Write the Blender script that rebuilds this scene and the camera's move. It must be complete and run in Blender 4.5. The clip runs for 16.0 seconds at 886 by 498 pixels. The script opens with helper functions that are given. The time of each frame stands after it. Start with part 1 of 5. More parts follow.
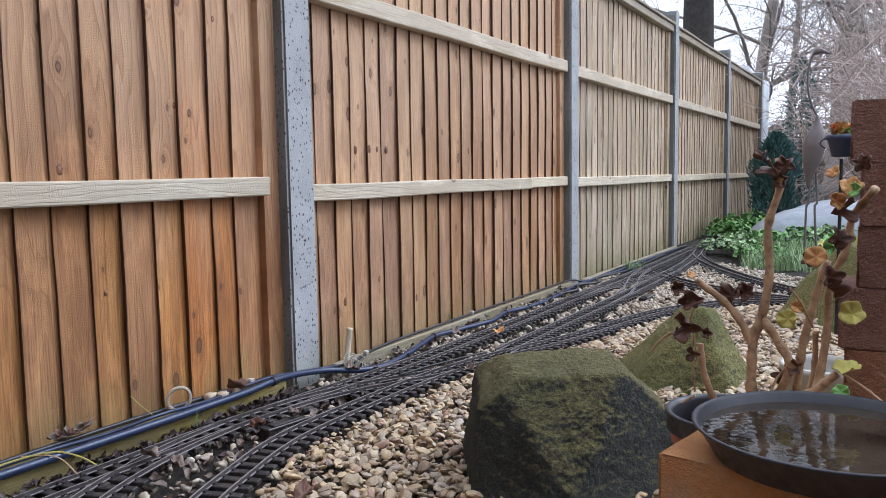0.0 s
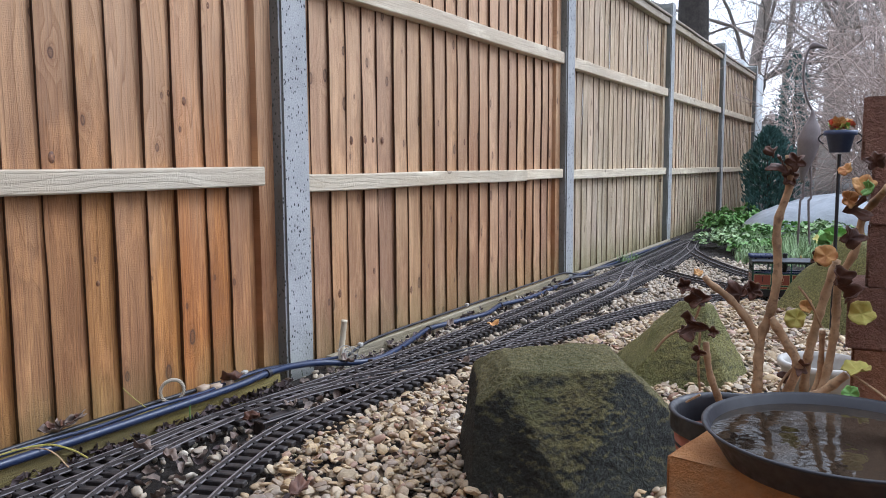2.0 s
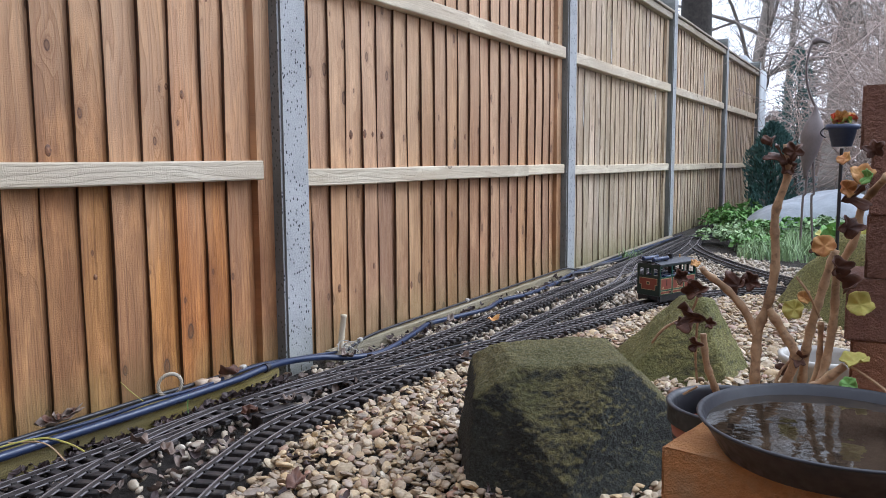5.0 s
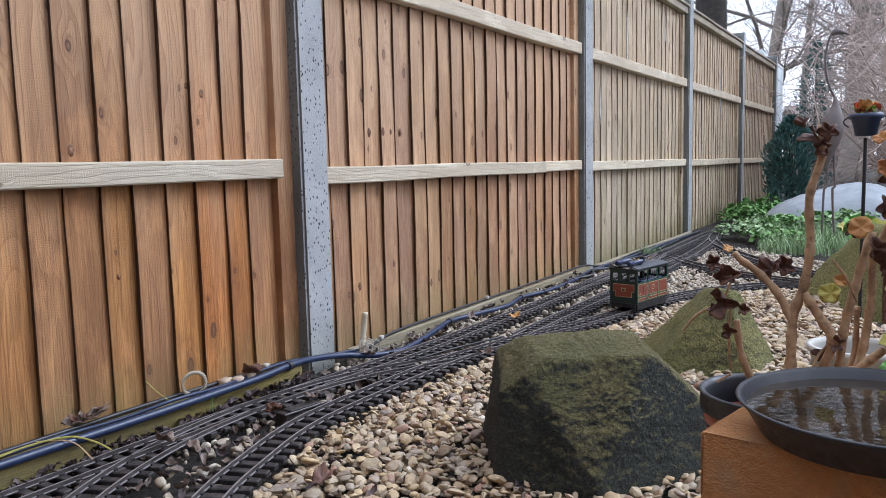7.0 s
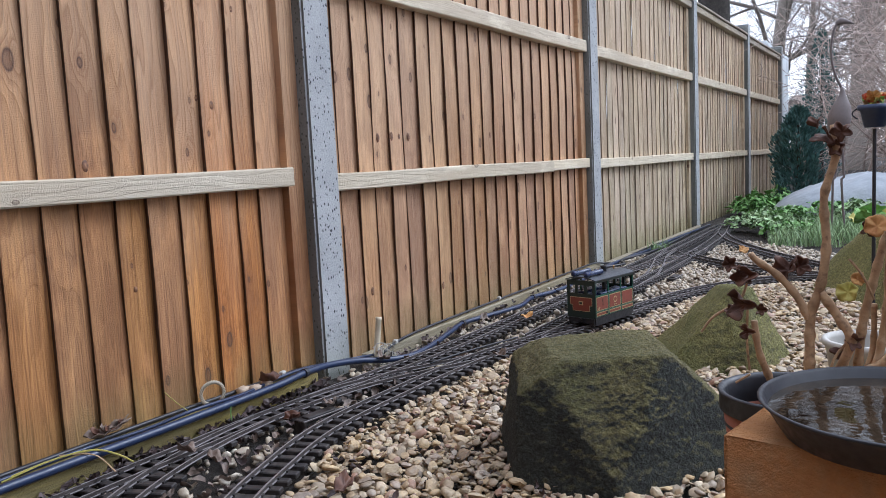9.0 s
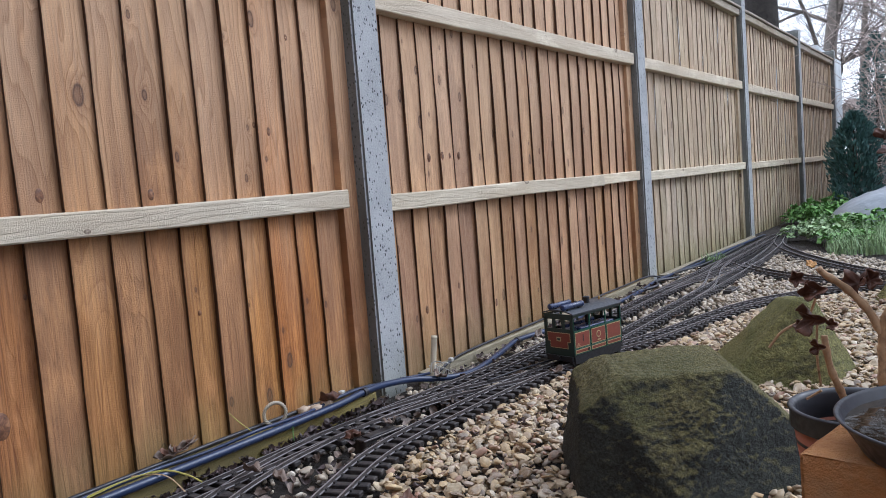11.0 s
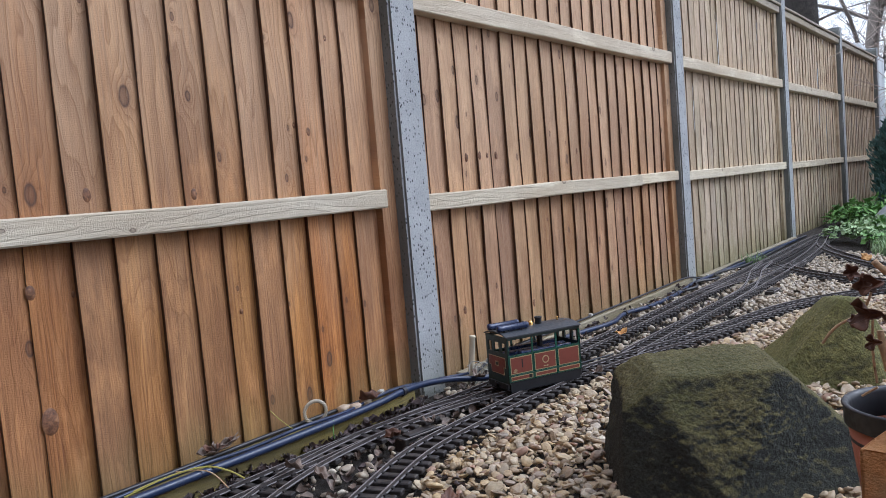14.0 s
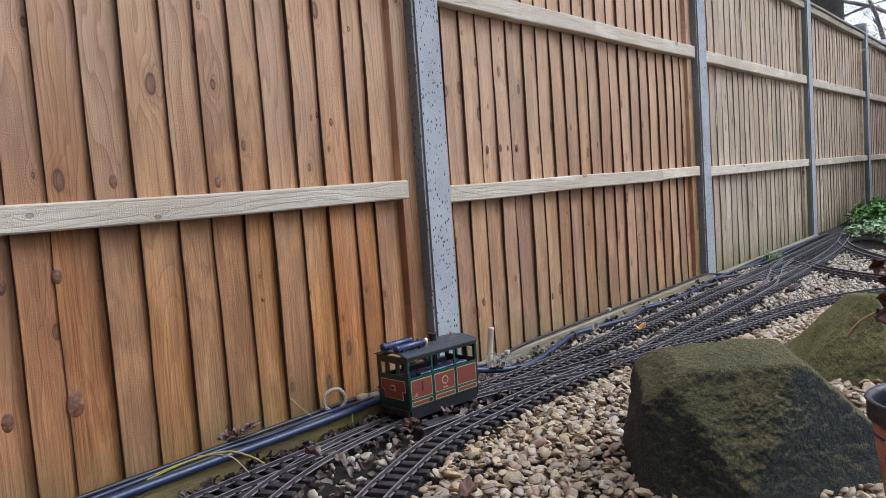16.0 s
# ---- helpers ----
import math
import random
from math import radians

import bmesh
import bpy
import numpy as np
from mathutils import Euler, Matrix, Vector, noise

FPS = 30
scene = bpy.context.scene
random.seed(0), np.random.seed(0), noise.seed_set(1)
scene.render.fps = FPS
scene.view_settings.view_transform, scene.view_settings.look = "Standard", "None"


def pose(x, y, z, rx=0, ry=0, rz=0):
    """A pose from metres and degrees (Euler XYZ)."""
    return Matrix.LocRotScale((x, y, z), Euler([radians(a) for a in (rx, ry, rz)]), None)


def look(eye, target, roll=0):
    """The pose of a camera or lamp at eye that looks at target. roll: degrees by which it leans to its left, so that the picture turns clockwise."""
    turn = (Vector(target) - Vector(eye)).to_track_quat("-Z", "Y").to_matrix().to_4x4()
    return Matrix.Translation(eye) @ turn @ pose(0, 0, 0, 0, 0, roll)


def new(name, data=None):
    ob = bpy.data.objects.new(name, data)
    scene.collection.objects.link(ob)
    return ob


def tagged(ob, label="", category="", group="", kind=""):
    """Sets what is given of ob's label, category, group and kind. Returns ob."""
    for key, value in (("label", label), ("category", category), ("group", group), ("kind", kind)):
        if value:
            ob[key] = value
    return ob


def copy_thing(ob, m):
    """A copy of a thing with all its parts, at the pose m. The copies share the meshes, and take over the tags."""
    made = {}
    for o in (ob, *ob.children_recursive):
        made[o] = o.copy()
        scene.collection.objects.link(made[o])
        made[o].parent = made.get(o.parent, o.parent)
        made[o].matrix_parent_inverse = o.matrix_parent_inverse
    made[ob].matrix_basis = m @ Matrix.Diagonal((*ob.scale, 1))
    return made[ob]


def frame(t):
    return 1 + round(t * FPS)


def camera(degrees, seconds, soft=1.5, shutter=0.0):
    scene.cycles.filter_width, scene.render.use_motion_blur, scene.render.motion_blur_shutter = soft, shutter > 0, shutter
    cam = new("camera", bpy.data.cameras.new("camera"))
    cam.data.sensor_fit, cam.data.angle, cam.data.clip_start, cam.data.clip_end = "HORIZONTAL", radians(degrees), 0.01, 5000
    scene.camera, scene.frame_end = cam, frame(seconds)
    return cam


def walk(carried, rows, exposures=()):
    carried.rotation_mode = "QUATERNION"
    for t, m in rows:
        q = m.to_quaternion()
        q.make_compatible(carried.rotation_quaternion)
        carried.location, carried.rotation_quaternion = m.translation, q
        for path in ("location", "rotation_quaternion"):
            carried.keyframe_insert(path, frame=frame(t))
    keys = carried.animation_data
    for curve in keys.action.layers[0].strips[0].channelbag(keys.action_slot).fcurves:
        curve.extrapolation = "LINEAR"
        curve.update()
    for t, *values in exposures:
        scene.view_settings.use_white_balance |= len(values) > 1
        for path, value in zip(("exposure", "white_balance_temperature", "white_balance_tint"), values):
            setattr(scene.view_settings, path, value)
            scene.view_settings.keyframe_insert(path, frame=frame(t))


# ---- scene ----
cam = camera(58.6, 16.0, soft=0.9)
PATH = [
    (0, (1.262, -1.514, 0.509), (0.272, 0.214, 0.32), -0.9),
    (0.5, (1.254, -1.51, 0.516), (0.27, 0.22, 0.323), -0.8),
    (1, (1.252, -1.505, 0.516), (0.273, 0.227, 0.314), -0.7),
    (1.5, (1.245, -1.505, 0.514), (0.27, 0.229, 0.305), -0.5),
    (2, (1.243, -1.505, 0.512), (0.273, 0.231, 0.299), -0.3),
    (2.5, (1.244, -1.502, 0.509), (0.275, 0.234, 0.292), -0.1),
    (3, (1.242, -1.506, 0.508), (0.272, 0.229, 0.291), 0.1),
    (3.5, (1.247, -1.502, 0.509), (0.277, 0.234, 0.291), 0.1),
    (4, (1.248, -1.501, 0.507), (0.278, 0.235, 0.287), 0.0),
    (6.5, (1.24, -1.486, 0.496), (0.241, 0.233, 0.279), -1.1),
    (7, (1.233, -1.496, 0.491), (0.223, 0.216, 0.275), -1.3),
    (7.5, (1.231, -1.492, 0.494), (0.219, 0.219, 0.273), -1.6),
    (8, (1.232, -1.496, 0.495), (0.218, 0.214, 0.273), -1.8),
    (8.5, (1.227, -1.503, 0.497), (0.21, 0.205, 0.277), -2.2),
    (9, (1.228, -1.506, 0.502), (0.201, 0.196, 0.285), -2.9),
    (11.5, (1.217, -1.526, 0.51), (0.07, 0.105, 0.35), -4.7),
    (12, (1.214, -1.527, 0.507), (0.055, 0.096, 0.352), -4.9),
    (12.5, (1.211, -1.529, 0.506), (0.043, 0.087, 0.355), -5.1),
    (13, (1.212, -1.531, 0.509), (0.034, 0.079, 0.358), -5.2),
    (13.5, (1.209, -1.53, 0.503), (0.022, 0.073, 0.353), -5.1),
    (14, (1.208, -1.529, 0.501), (0.012, 0.067, 0.347), -4.8),
    (14.5, (1.207, -1.534, 0.5), (0.003, 0.055, 0.344), -4.5),
    (15, (1.206, -1.534, 0.499), (-0.005, 0.05, 0.339), -4.2),
    (15.5, (1.204, -1.535, 0.498), (-0.017, 0.041, 0.336), -4.3),
    (16, (1.205, -1.538, 0.496), (-0.025, 0.03, 0.33), -4.1),
]
walk(cam, [(t, look(eye, target, roll)) for t, eye, target, roll in PATH], ((0.0, 0.56, 5250, 10), (4.0, 0.56, 5250, 10), (9.0, 0.5, 5250, 10), (12.0, 0.36, 5250, 10), (16.0, 0.38, 5250, 10)))

# ---- light ----
world = bpy.data.worlds.new("overcast_sky")
scene.world = world
world.use_nodes = True
wn = world.node_tree
wn.nodes.clear()
sky = wn.nodes.new("ShaderNodeTexSky")
sky.sky_type = "NISHITA"
sky.sun_disc = False
sky.sun_elevation = radians(41)
sky.sun_rotation = radians(42)
sky.dust_density = 4.0
cloud = wn.nodes.new("ShaderNodeMix")
cloud.data_type = "RGBA"
cloud.inputs[0].default_value = 0.85
cloud.inputs[7].default_value = (9.4, 9.0, 8.7, 1)
bg = wn.nodes.new("ShaderNodeBackground")
bg.inputs[1].default_value = 0.14
wout = wn.nodes.new("ShaderNodeOutputWorld")
wn.links.new(sky.outputs[0], cloud.inputs[6])
wn.links.new(cloud.outputs[2], bg.inputs[0])
wn.links.new(bg.outputs[0], wout.inputs[0])
sun = new("sun", bpy.data.lights.new("sun", "SUN"))
sun.data.energy = 1.3
sun.data.angle = radians(25)
sun.data.color = (1.0, 0.95, 0.88)
sun.matrix_world = look((5, 5.5, 6.5), (0, 0.5, 0))


# ---- materials ----
def mat(name, color, rough=0.7, metal=0.0):
    m = bpy.data.materials.new(name)
    m.use_nodes = True
    b = m.node_tree.nodes["Principled BSDF"]
    b.inputs["Base Color"].default_value = (*color, 1)
    b.inputs["Roughness"].default_value = rough
    b.inputs["Metallic"].default_value = metal
    return m


class Graph:
    """Short way to write node graphs."""

    def __init__(self, name, rough=0.7, metal=0.0):
        self.m = mat(name, (0.5, 0.5, 0.5), rough, metal)
        self.t = self.m.node_tree
        self.b = self.t.nodes["Principled BSDF"]

    def node(self, kind, **ins):
        n = self.t.nodes.new(kind)
        for key, value in ins.items():
            self.put(n.inputs[key.replace("_", " ")], value)
        return n

    def put(self, socket, value):
        if isinstance(value, bpy.types.NodeSocket):
            self.t.links.new(value, socket)
        else:
            socket.default_value = value

    def coords(self, scale=(1, 1, 1), seed=True, which="Object"):
        """Object coordinates, stretched, shifted by the object's random number."""
        c = self.node("ShaderNodeTexCoord").outputs[which]
        v = self.node("ShaderNodeMapping", Vector=c, Scale=scale)
        if not seed:
            return v.outputs[0]
        r = self.node("ShaderNodeObjectInfo").outputs["Random"]
        k = self.node("ShaderNodeVectorMath")
        k.operation = "MULTIPLY"
        self.put(k.inputs[0], r)
        self.put(k.inputs[1], (37.0, 53.0, 71.0))
        a = self.node("ShaderNodeVectorMath")
        a.operation = "ADD"
        self.put(a.inputs[0], v.outputs[0])
        self.put(a.inputs[1], k.outputs[0])
        return a.outputs[0]

    def noise(self, vec, scale, detail=4.0, rough=0.55, distort=0.0):
        return self.node("ShaderNodeTexNoise", Vector=vec, Scale=scale, Detail=detail, Roughness=rough, Distortion=distort).outputs[0]

    def ramp(self, fac, *stops):
        n = self.node("ShaderNodeValToRGB", Fac=fac)
        e = n.color_ramp.elements
        while len(e) < len(stops):
            e.new(0.5)
        for el, (p, c) in zip(e, stops):
            el.position = p
            el.color = (*c, 1) if isinstance(c, tuple) else (c, c, c, 1)
        return n.outputs[0]

    def mix(self, fac, a, b, blend="MIX"):
        n = self.t.nodes.new("ShaderNodeMix")
        n.data_type, n.blend_type = "RGBA", blend
        for i, v in ((0, fac), (6, a), (7, b)):
            self.put(n.inputs[i], (*v, 1) if isinstance(v, tuple) and len(v) == 3 else v)
        return n.outputs[2]

    def math(self, op, a, b=0.0):
        n = self.t.nodes.new("ShaderNodeMath")
        n.operation = op
        self.put(n.inputs[0], a)
        self.put(n.inputs[1], b)
        return n.outputs[0]

    def random(self):
        return self.node("ShaderNodeObjectInfo").outputs["Random"]

    def island(self):
        return self.node("ShaderNodeNewGeometry").outputs["Random Per Island"]

    def color(self, c):
        self.put(self.b.inputs["Base Color"], c)

    def bump(self, height, strength=0.3, dist=0.002):
        n = self.node("ShaderNodeBump", Height=height, Strength=strength, Distance=dist)
        self.put(self.b.inputs["Normal"], n.outputs[0])

    def up(self):
        g = self.node("ShaderNodeNewGeometry").outputs["Normal"]
        return self.node("ShaderNodeSeparateXYZ", Vector=g).outputs["Z"]

    def height(self):
        g = self.node("ShaderNodeNewGeometry").outputs["Position"]
        return self.node("ShaderNodeSeparateXYZ", Vector=g).outputs["Z"]


def timber(name, light, mid, dark, knots=1.0, algae_or_shade=0.0, axis="z", vary=0.34, grey=0.0, bleach_and_sky=0.0, lines=1.0):
    """Sawn softwood: growth rings cut lengthwise, bent round knots, with a rough sawn face."""
    g = Graph(name, 0.62)
    across, along = ("Y", "Z") if axis == "z" else ("Z", "Y")
    sep = g.node("ShaderNodeSeparateXYZ", Vector=g.coords())
    a, l = sep.outputs[across], sep.outputs[along]

    def plane(ka, kl):
        return g.node("ShaderNodeCombineXYZ", X=g.math("MULTIPLY", a, ka), Y=g.math("MULTIPLY", l, kl)).outputs[0]

    # knots
    wob = g.math("MULTIPLY", g.math("SUBTRACT", g.noise(plane(1, 0.6), 55, 3), 0.5), 0.05)
    vor = g.node("ShaderNodeTexVoronoi", Vector=plane(1.0, 0.55), Scale=10.0, Randomness=1.0)
    vor.voronoi_dimensions = "2D"
    dist = g.math("ADD", vor.outputs["Distance"], wob)
    cell = g.node("ShaderNodeSeparateColor", Color=vor.outputs["Color"])
    keep = g.ramp(cell.outputs[0], (0.5, 1.0), (0.52, 0.0))
    size = g.math("ADD", g.math("MULTIPLY", g.math("POWER", cell.outputs[1], 2.0), 0.085), 0.03)
    rel = g.math("DIVIDE", dist, size)
    near = g.math("MULTIPLY", g.ramp(g.math("MULTIPLY", rel, 0.2), (0.0, 1.0), (0.25, 0.75), (0.5, 0.28), (1.0, 0.0)), keep)
    near = g.math("MULTIPLY", near, min(1.0, knots))
    # rings
    field = g.math("ADD", g.math("MULTIPLY", g.noise(plane(7.0, 0.9), 1.0, 3.0, 0.55), 15.0), g.math("MULTIPLY", a, 38.0))
    field = g.math("ADD", field, g.math("MULTIPLY", near, 2.6))
    ring = g.ramp(g.math("FRACT", field), (0.0, 0.0), (0.45, 0.12), (0.8, 0.65), (0.93, 1.0), (1.0, 0.0))
    streak = g.noise(plane(1.0, 0.018), 260, 4, 0.7)
    fuzz = g.noise(plane(0.75, 1.0), 480, 3, 0.7)
    broad = g.noise(plane(1.0, 0.12), 22, 4, 0.6)
    c = g.ramp(broad, (0.3, g_mix(mid, dark, 0.35)), (0.5, mid), (0.72, light))
    c = g.mix(g.math("MULTIPLY", ring, 0.42 * lines), c, dark)
    c = g.mix(g.ramp(streak, (0.36, 0.75), (0.54, 0.0)), c, dark)
    heart = g.noise(plane(1.0, 0.05), 19, 3, 0.6)
    c = g.mix(g.ramp(heart, (0.52, 0.0), (0.66, 0.5)), c, g_mix(dark, mid, 0.35))
    c = g.mix(g.ramp(streak, (0.56, 0.0), (0.74, 0.5)), c, light)
    c = g.mix(g.ramp(fuzz, (0.36, 0.2), (0.52, 0.0)), c, dark)
    h = g.node("ShaderNodeHueSaturation", Color=c)
    r = g.random()
    g.put(h.inputs["Value"], g.math("ADD", g.math("MULTIPLY", r, vary), 1.0 - vary / 2))
    g.put(h.inputs["Saturation"], g.math("ADD", g.math("MULTIPLY", g.math("FRACT", g.math("MULTIPLY", r, 7.3)), 0.16), 0.94))
    g.put(h.inputs["Hue"], g.math("ADD", g.math("MULTIPLY", g.math("FRACT", g.math("MULTIPLY", r, 13.7)), 0.012), 0.493))
    c = h.outputs[0]
    blot = g.noise(plane(1.0, 0.35), 7, 5, 0.65)
    c = g.mix(g.ramp(blot, (0.47, 0.0), (0.66, 0.75)), c, g_mix(dark, mid, 0.2))
    c = g.mix(g.ramp(g.noise(plane(1.0, 0.3), 11, 5, 0.7), (0.54, 0.0), (0.72, 0.55)), c, tuple(min(1.0, q * 1.25) for q in light))
    if grey:
        c = g.mix(g.ramp(g.noise(plane(1.0, 0.08), 16, 4), (0.35, 0.0), (0.7, grey)), c, (0.42, 0.39, 0.34))
    # Paler upwards: sun bleaching plus brighter sky light put into the colour.
    if bleach_and_sky:
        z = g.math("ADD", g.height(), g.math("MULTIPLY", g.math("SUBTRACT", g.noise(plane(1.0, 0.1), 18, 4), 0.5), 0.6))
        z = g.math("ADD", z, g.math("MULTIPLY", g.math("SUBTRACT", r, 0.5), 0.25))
        c = g.mix(g.ramp(z, (0.32, 0.0), (0.85, bleach_and_sky)), c, g.mix(g.math("MULTIPLY", ring, lines), (0.68, 0.475, 0.30), (0.34, 0.195, 0.105)))
    halo = g.math("MULTIPLY", g.ramp(g.math("MULTIPLY", rel, 0.4), (0.3, 1.0), (0.95, 0.0)), keep)
    c = g.mix(g.math("MULTIPLY", halo, 0.35 * knots), c, dark)
    core = g.math("MULTIPLY", g.ramp(g.math("MULTIPLY", rel, 0.5), (0.0, 0.35), (0.3, 0.62), (0.42, 1.0), (0.54, 0.0)), keep)
    c = g.mix(g.math("MULTIPLY", core, 0.9 * min(1.0, knots)), c, (0.07, 0.03, 0.018))
    # green algae only, at the board foot
    if algae_or_shade:
        z = g.math("ADD", g.height(), g.math("MULTIPLY", g.math("SUBTRACT", g.noise(plane(1.0, 0.4), 14, 4), 0.5), 0.25))
        c = g.mix(g.ramp(z, (0.0, 0.6 * algae_or_shade), (0.15, 0.0)), c, (0.17, 0.165, 0.05))
    g.color(c)
    g.bump(g.math("ADD", g.math("ADD", g.math("MULTIPLY", ring, -0.3), g.math("MULTIPLY", fuzz, 0.8)), g.math("MULTIPLY", streak, 0.6)), 1.0, 0.0028)
    return g.m


def g_mix(a, b, f):
    return tuple(p + (q - p) * f for p, q in zip(a, b))


def concrete(name="post_concrete", algae_or_shade=0.0):
    g = Graph(name, 0.85)
    v = g.coords()
    c = g.ramp(g.noise(v, 7, 5, 0.6), (0.3, (0.27, 0.28, 0.29)), (0.7, (0.40, 0.41, 0.42)))
    c = g.mix(g.ramp(g.noise(v, 420, 2), (0.4, 0.0), (0.7, 0.35)), c, (0.62, 0.62, 0.60))
    w = g.noise(v, 90, 3)
    pit = g.node("ShaderNodeTexVoronoi", Vector=g.coords((1, 1, 0.6)), Scale=125.0)
    d = g.math("ADD", pit.outputs["Distance"], g.math("MULTIPLY", w, 0.5))
    sel = g.ramp(g.node("ShaderNodeSeparateColor", Color=pit.outputs["Color"]).outputs[1], (0.62, 1.0), (0.66, 0.0))
    k = g.math("MULTIPLY", g.ramp(d, (0.47, 1.0), (0.52, 0.0)), sel)
    c = g.mix(g.ramp(g.noise(v, 330, 3, 0.6), (0.60, 0.0), (0.68, 0.7)), c, (0.10, 0.10, 0.11))
    c = g.mix(k, c, (0.04, 0.04, 0.045))
    z = g.math("ADD", g.height(), g.math("MULTIPLY", g.noise(v, 12, 4), 0.3))
    c = g.mix(g.ramp(z, (0.12, 0.35), (0.3, 0.0)), c, (0.2, 0.21, 0.12))
    # Side faces: shade is put into the colour together with algae.
    if algae_or_shade:
        c = g.mix(g.ramp(g.noise(g.coords((1, 1, 0.3)), 9, 5, 0.6), (0.2, algae_or_shade * 0.6), (0.6, algae_or_shade)), c, (0.085, 0.088, 0.07))
    g.color(c)
    g.bump(g.math("SUBTRACT", g.noise(v, 200), g.math("MULTIPLY", k, 2.0)), 0.5, 0.003)
    return g.m


WOOD = timber("treated_softwood", (0.60, 0.305, 0.118), (0.46, 0.217, 0.079), (0.15, 0.053, 0.018), 1.0, 0.7, vary=0.46, bleach_and_sky=0.55, lines=0.7)
# Far bays: grazing sky sheen and haze are put into this paler wood.
WOOD_PALE = timber("sky_paled_softwood", (0.75, 0.63, 0.45), (0.61, 0.49, 0.325), (0.26, 0.18, 0.10), 1.0, 0.9, "z", 0.42, 0.3, bleach_and_sky=0.25, lines=1.0)
# Tone between the near and the far bays.
WOOD_MID = timber("part_paled_softwood", (0.64, 0.40, 0.215), (0.52, 0.305, 0.15), (0.20, 0.092, 0.042), 1.0, 0.6, vary=0.46, bleach_and_sky=0.5, lines=0.5)
# Thick edges turned from the light: their shade is put into these two colours.
WOOD_EDGE_PALE = timber("pale_shaded_sawn_edge", (0.40, 0.32, 0.22), (0.31, 0.24, 0.16), (0.18, 0.13, 0.08), 0.0, 0.4)
WOOD_EDGE = timber("shaded_sawn_edge", (0.13, 0.06, 0.024), (0.08, 0.036, 0.014), (0.04, 0.017, 0.008), 0.0, 0.4)
RAILWOOD = timber("weathered_rail_timber", (0.82, 0.74, 0.58), (0.70, 0.61, 0.455), (0.48, 0.385, 0.26), 0.9, 0.0, "y", 0.2, 0.25, lines=0.2)
CAPWOOD = timber("grey_capping_timber", (0.52, 0.46, 0.36), (0.42, 0.36, 0.26), (0.27, 0.21, 0.14), 0.4, 0.0, "y", 0.2, 0.6)
GRAVELBOARD = timber("green_gravel_board", (0.42, 0.34, 0.10), (0.31, 0.245, 0.07), (0.11, 0.08, 0.03), 0.6, 0.3, "y", 0.2, 0.2)
EDGETAN = timber("tan_edging_board", (0.46, 0.41, 0.29), (0.36, 0.31, 0.20), (0.19, 0.15, 0.09), 0.4, 0.2, "y", 0.2, 0.4)
CONCRETE = concrete()
CONCRETE_SIDE = concrete("shaded_algae_concrete", 0.85)


def soil_mat():
    g = Graph("dark_garden_soil", 0.95)
    v = g.coords(seed=False)
    c = g.ramp(g.noise(v, 60, 7, 0.75), (0.35, (0.018, 0.014, 0.012)), (0.55, (0.05, 0.04, 0.032)), (0.75, (0.12, 0.095, 0.075)))
    g.color(c)
    g.bump(g.noise(v, 90, 7, 0.75), 1.0, 0.02)
    return g.m


def pebble_mat(name, hues, vary=0.9):
    g = Graph(name, 0.55)
    r = g.island()
    c = g.ramp(r, *hues)
    v = g.coords(seed=False)
    c = g.mix(g.ramp(g.noise(v, 130, 4, 0.7), (0.4, 0.0), (0.75, 0.55)), c, (0.13, 0.09, 0.055))
    c = g.mix(g.ramp(g.noise(v, 60, 3), (0.5, 0.0), (0.8, 0.4)), c, (0.6, 0.54, 0.45))
    c = g.mix(0.04, c, (0.33, 0.33, 0.34))
    g.color(c)
    g.bump(g.noise(v, 240, 4), 0.3, 0.002)
    return g.m


SOIL = soil_mat()
PEBBLE = pebble_mat("pale_river_pebble", [(0.0, (0.52, 0.37, 0.18)), (0.2, (0.36, 0.26, 0.16)), (0.38, (0.56, 0.46, 0.29)), (0.52, (0.20, 0.155, 0.12)),
                                          (0.66, (0.66, 0.49, 0.26)), (0.8, (0.42, 0.35, 0.27)), (0.9, (0.33, 0.17, 0.10)), (1.0, (0.68, 0.60, 0.45))])
CHIP = pebble_mat("pale_stone_chipping", [(0.0, (0.52, 0.45, 0.33)), (0.3, (0.34, 0.28, 0.21)), (0.6, (0.64, 0.54, 0.39)), (0.8, (0.22, 0.19, 0.16)), (1.0, (0.72, 0.65, 0.53))])


def rail_mat():
    g = Graph("weathered_nickel_rail", 0.5, 0.4)
    v = g.coords(seed=False)
    c = g.ramp(g.noise(v, 60, 5, 0.7), (0.3, (0.055, 0.045, 0.042)), (0.7, (0.15, 0.13, 0.125)))
    c = g.mix(g.ramp(g.up(), (0.7, 0.0), (0.95, 0.75)), c, (0.30, 0.285, 0.29))
    g.color(c)
    g.put(g.b.inputs["Roughness"], g.ramp(g.noise(v, 90), (0.3, 0.42), (0.7, 0.7)))
    return g.m


def sleeper_mat():
    g = Graph("brown_plastic_sleeper", 0.65)
    v = g.coords((1, 0.1, 1))
    c = g.ramp(g.noise(v, 120, 4), (0.3, (0.011, 0.009, 0.009)), (0.7, (0.04, 0.034, 0.034)))
    c = g.mix(g.ramp(g.noise(g.coords(), 50, 4), (0.5, 0.0), (0.75, 0.5)), c, (0.13, 0.11, 0.09))
    g.color(c)
    g.bump(g.noise(v, 200), 0.4, 0.001)
    return g.m


RAIL, SLEEPER = rail_mat(), sleeper_mat()


# ---- building helpers ----
def part(name, bm, material, parent=None, label="", smooth=False, mats=()):
    me = bpy.data.meshes.new(name)
    bm.to_mesh(me)
    bm.free()
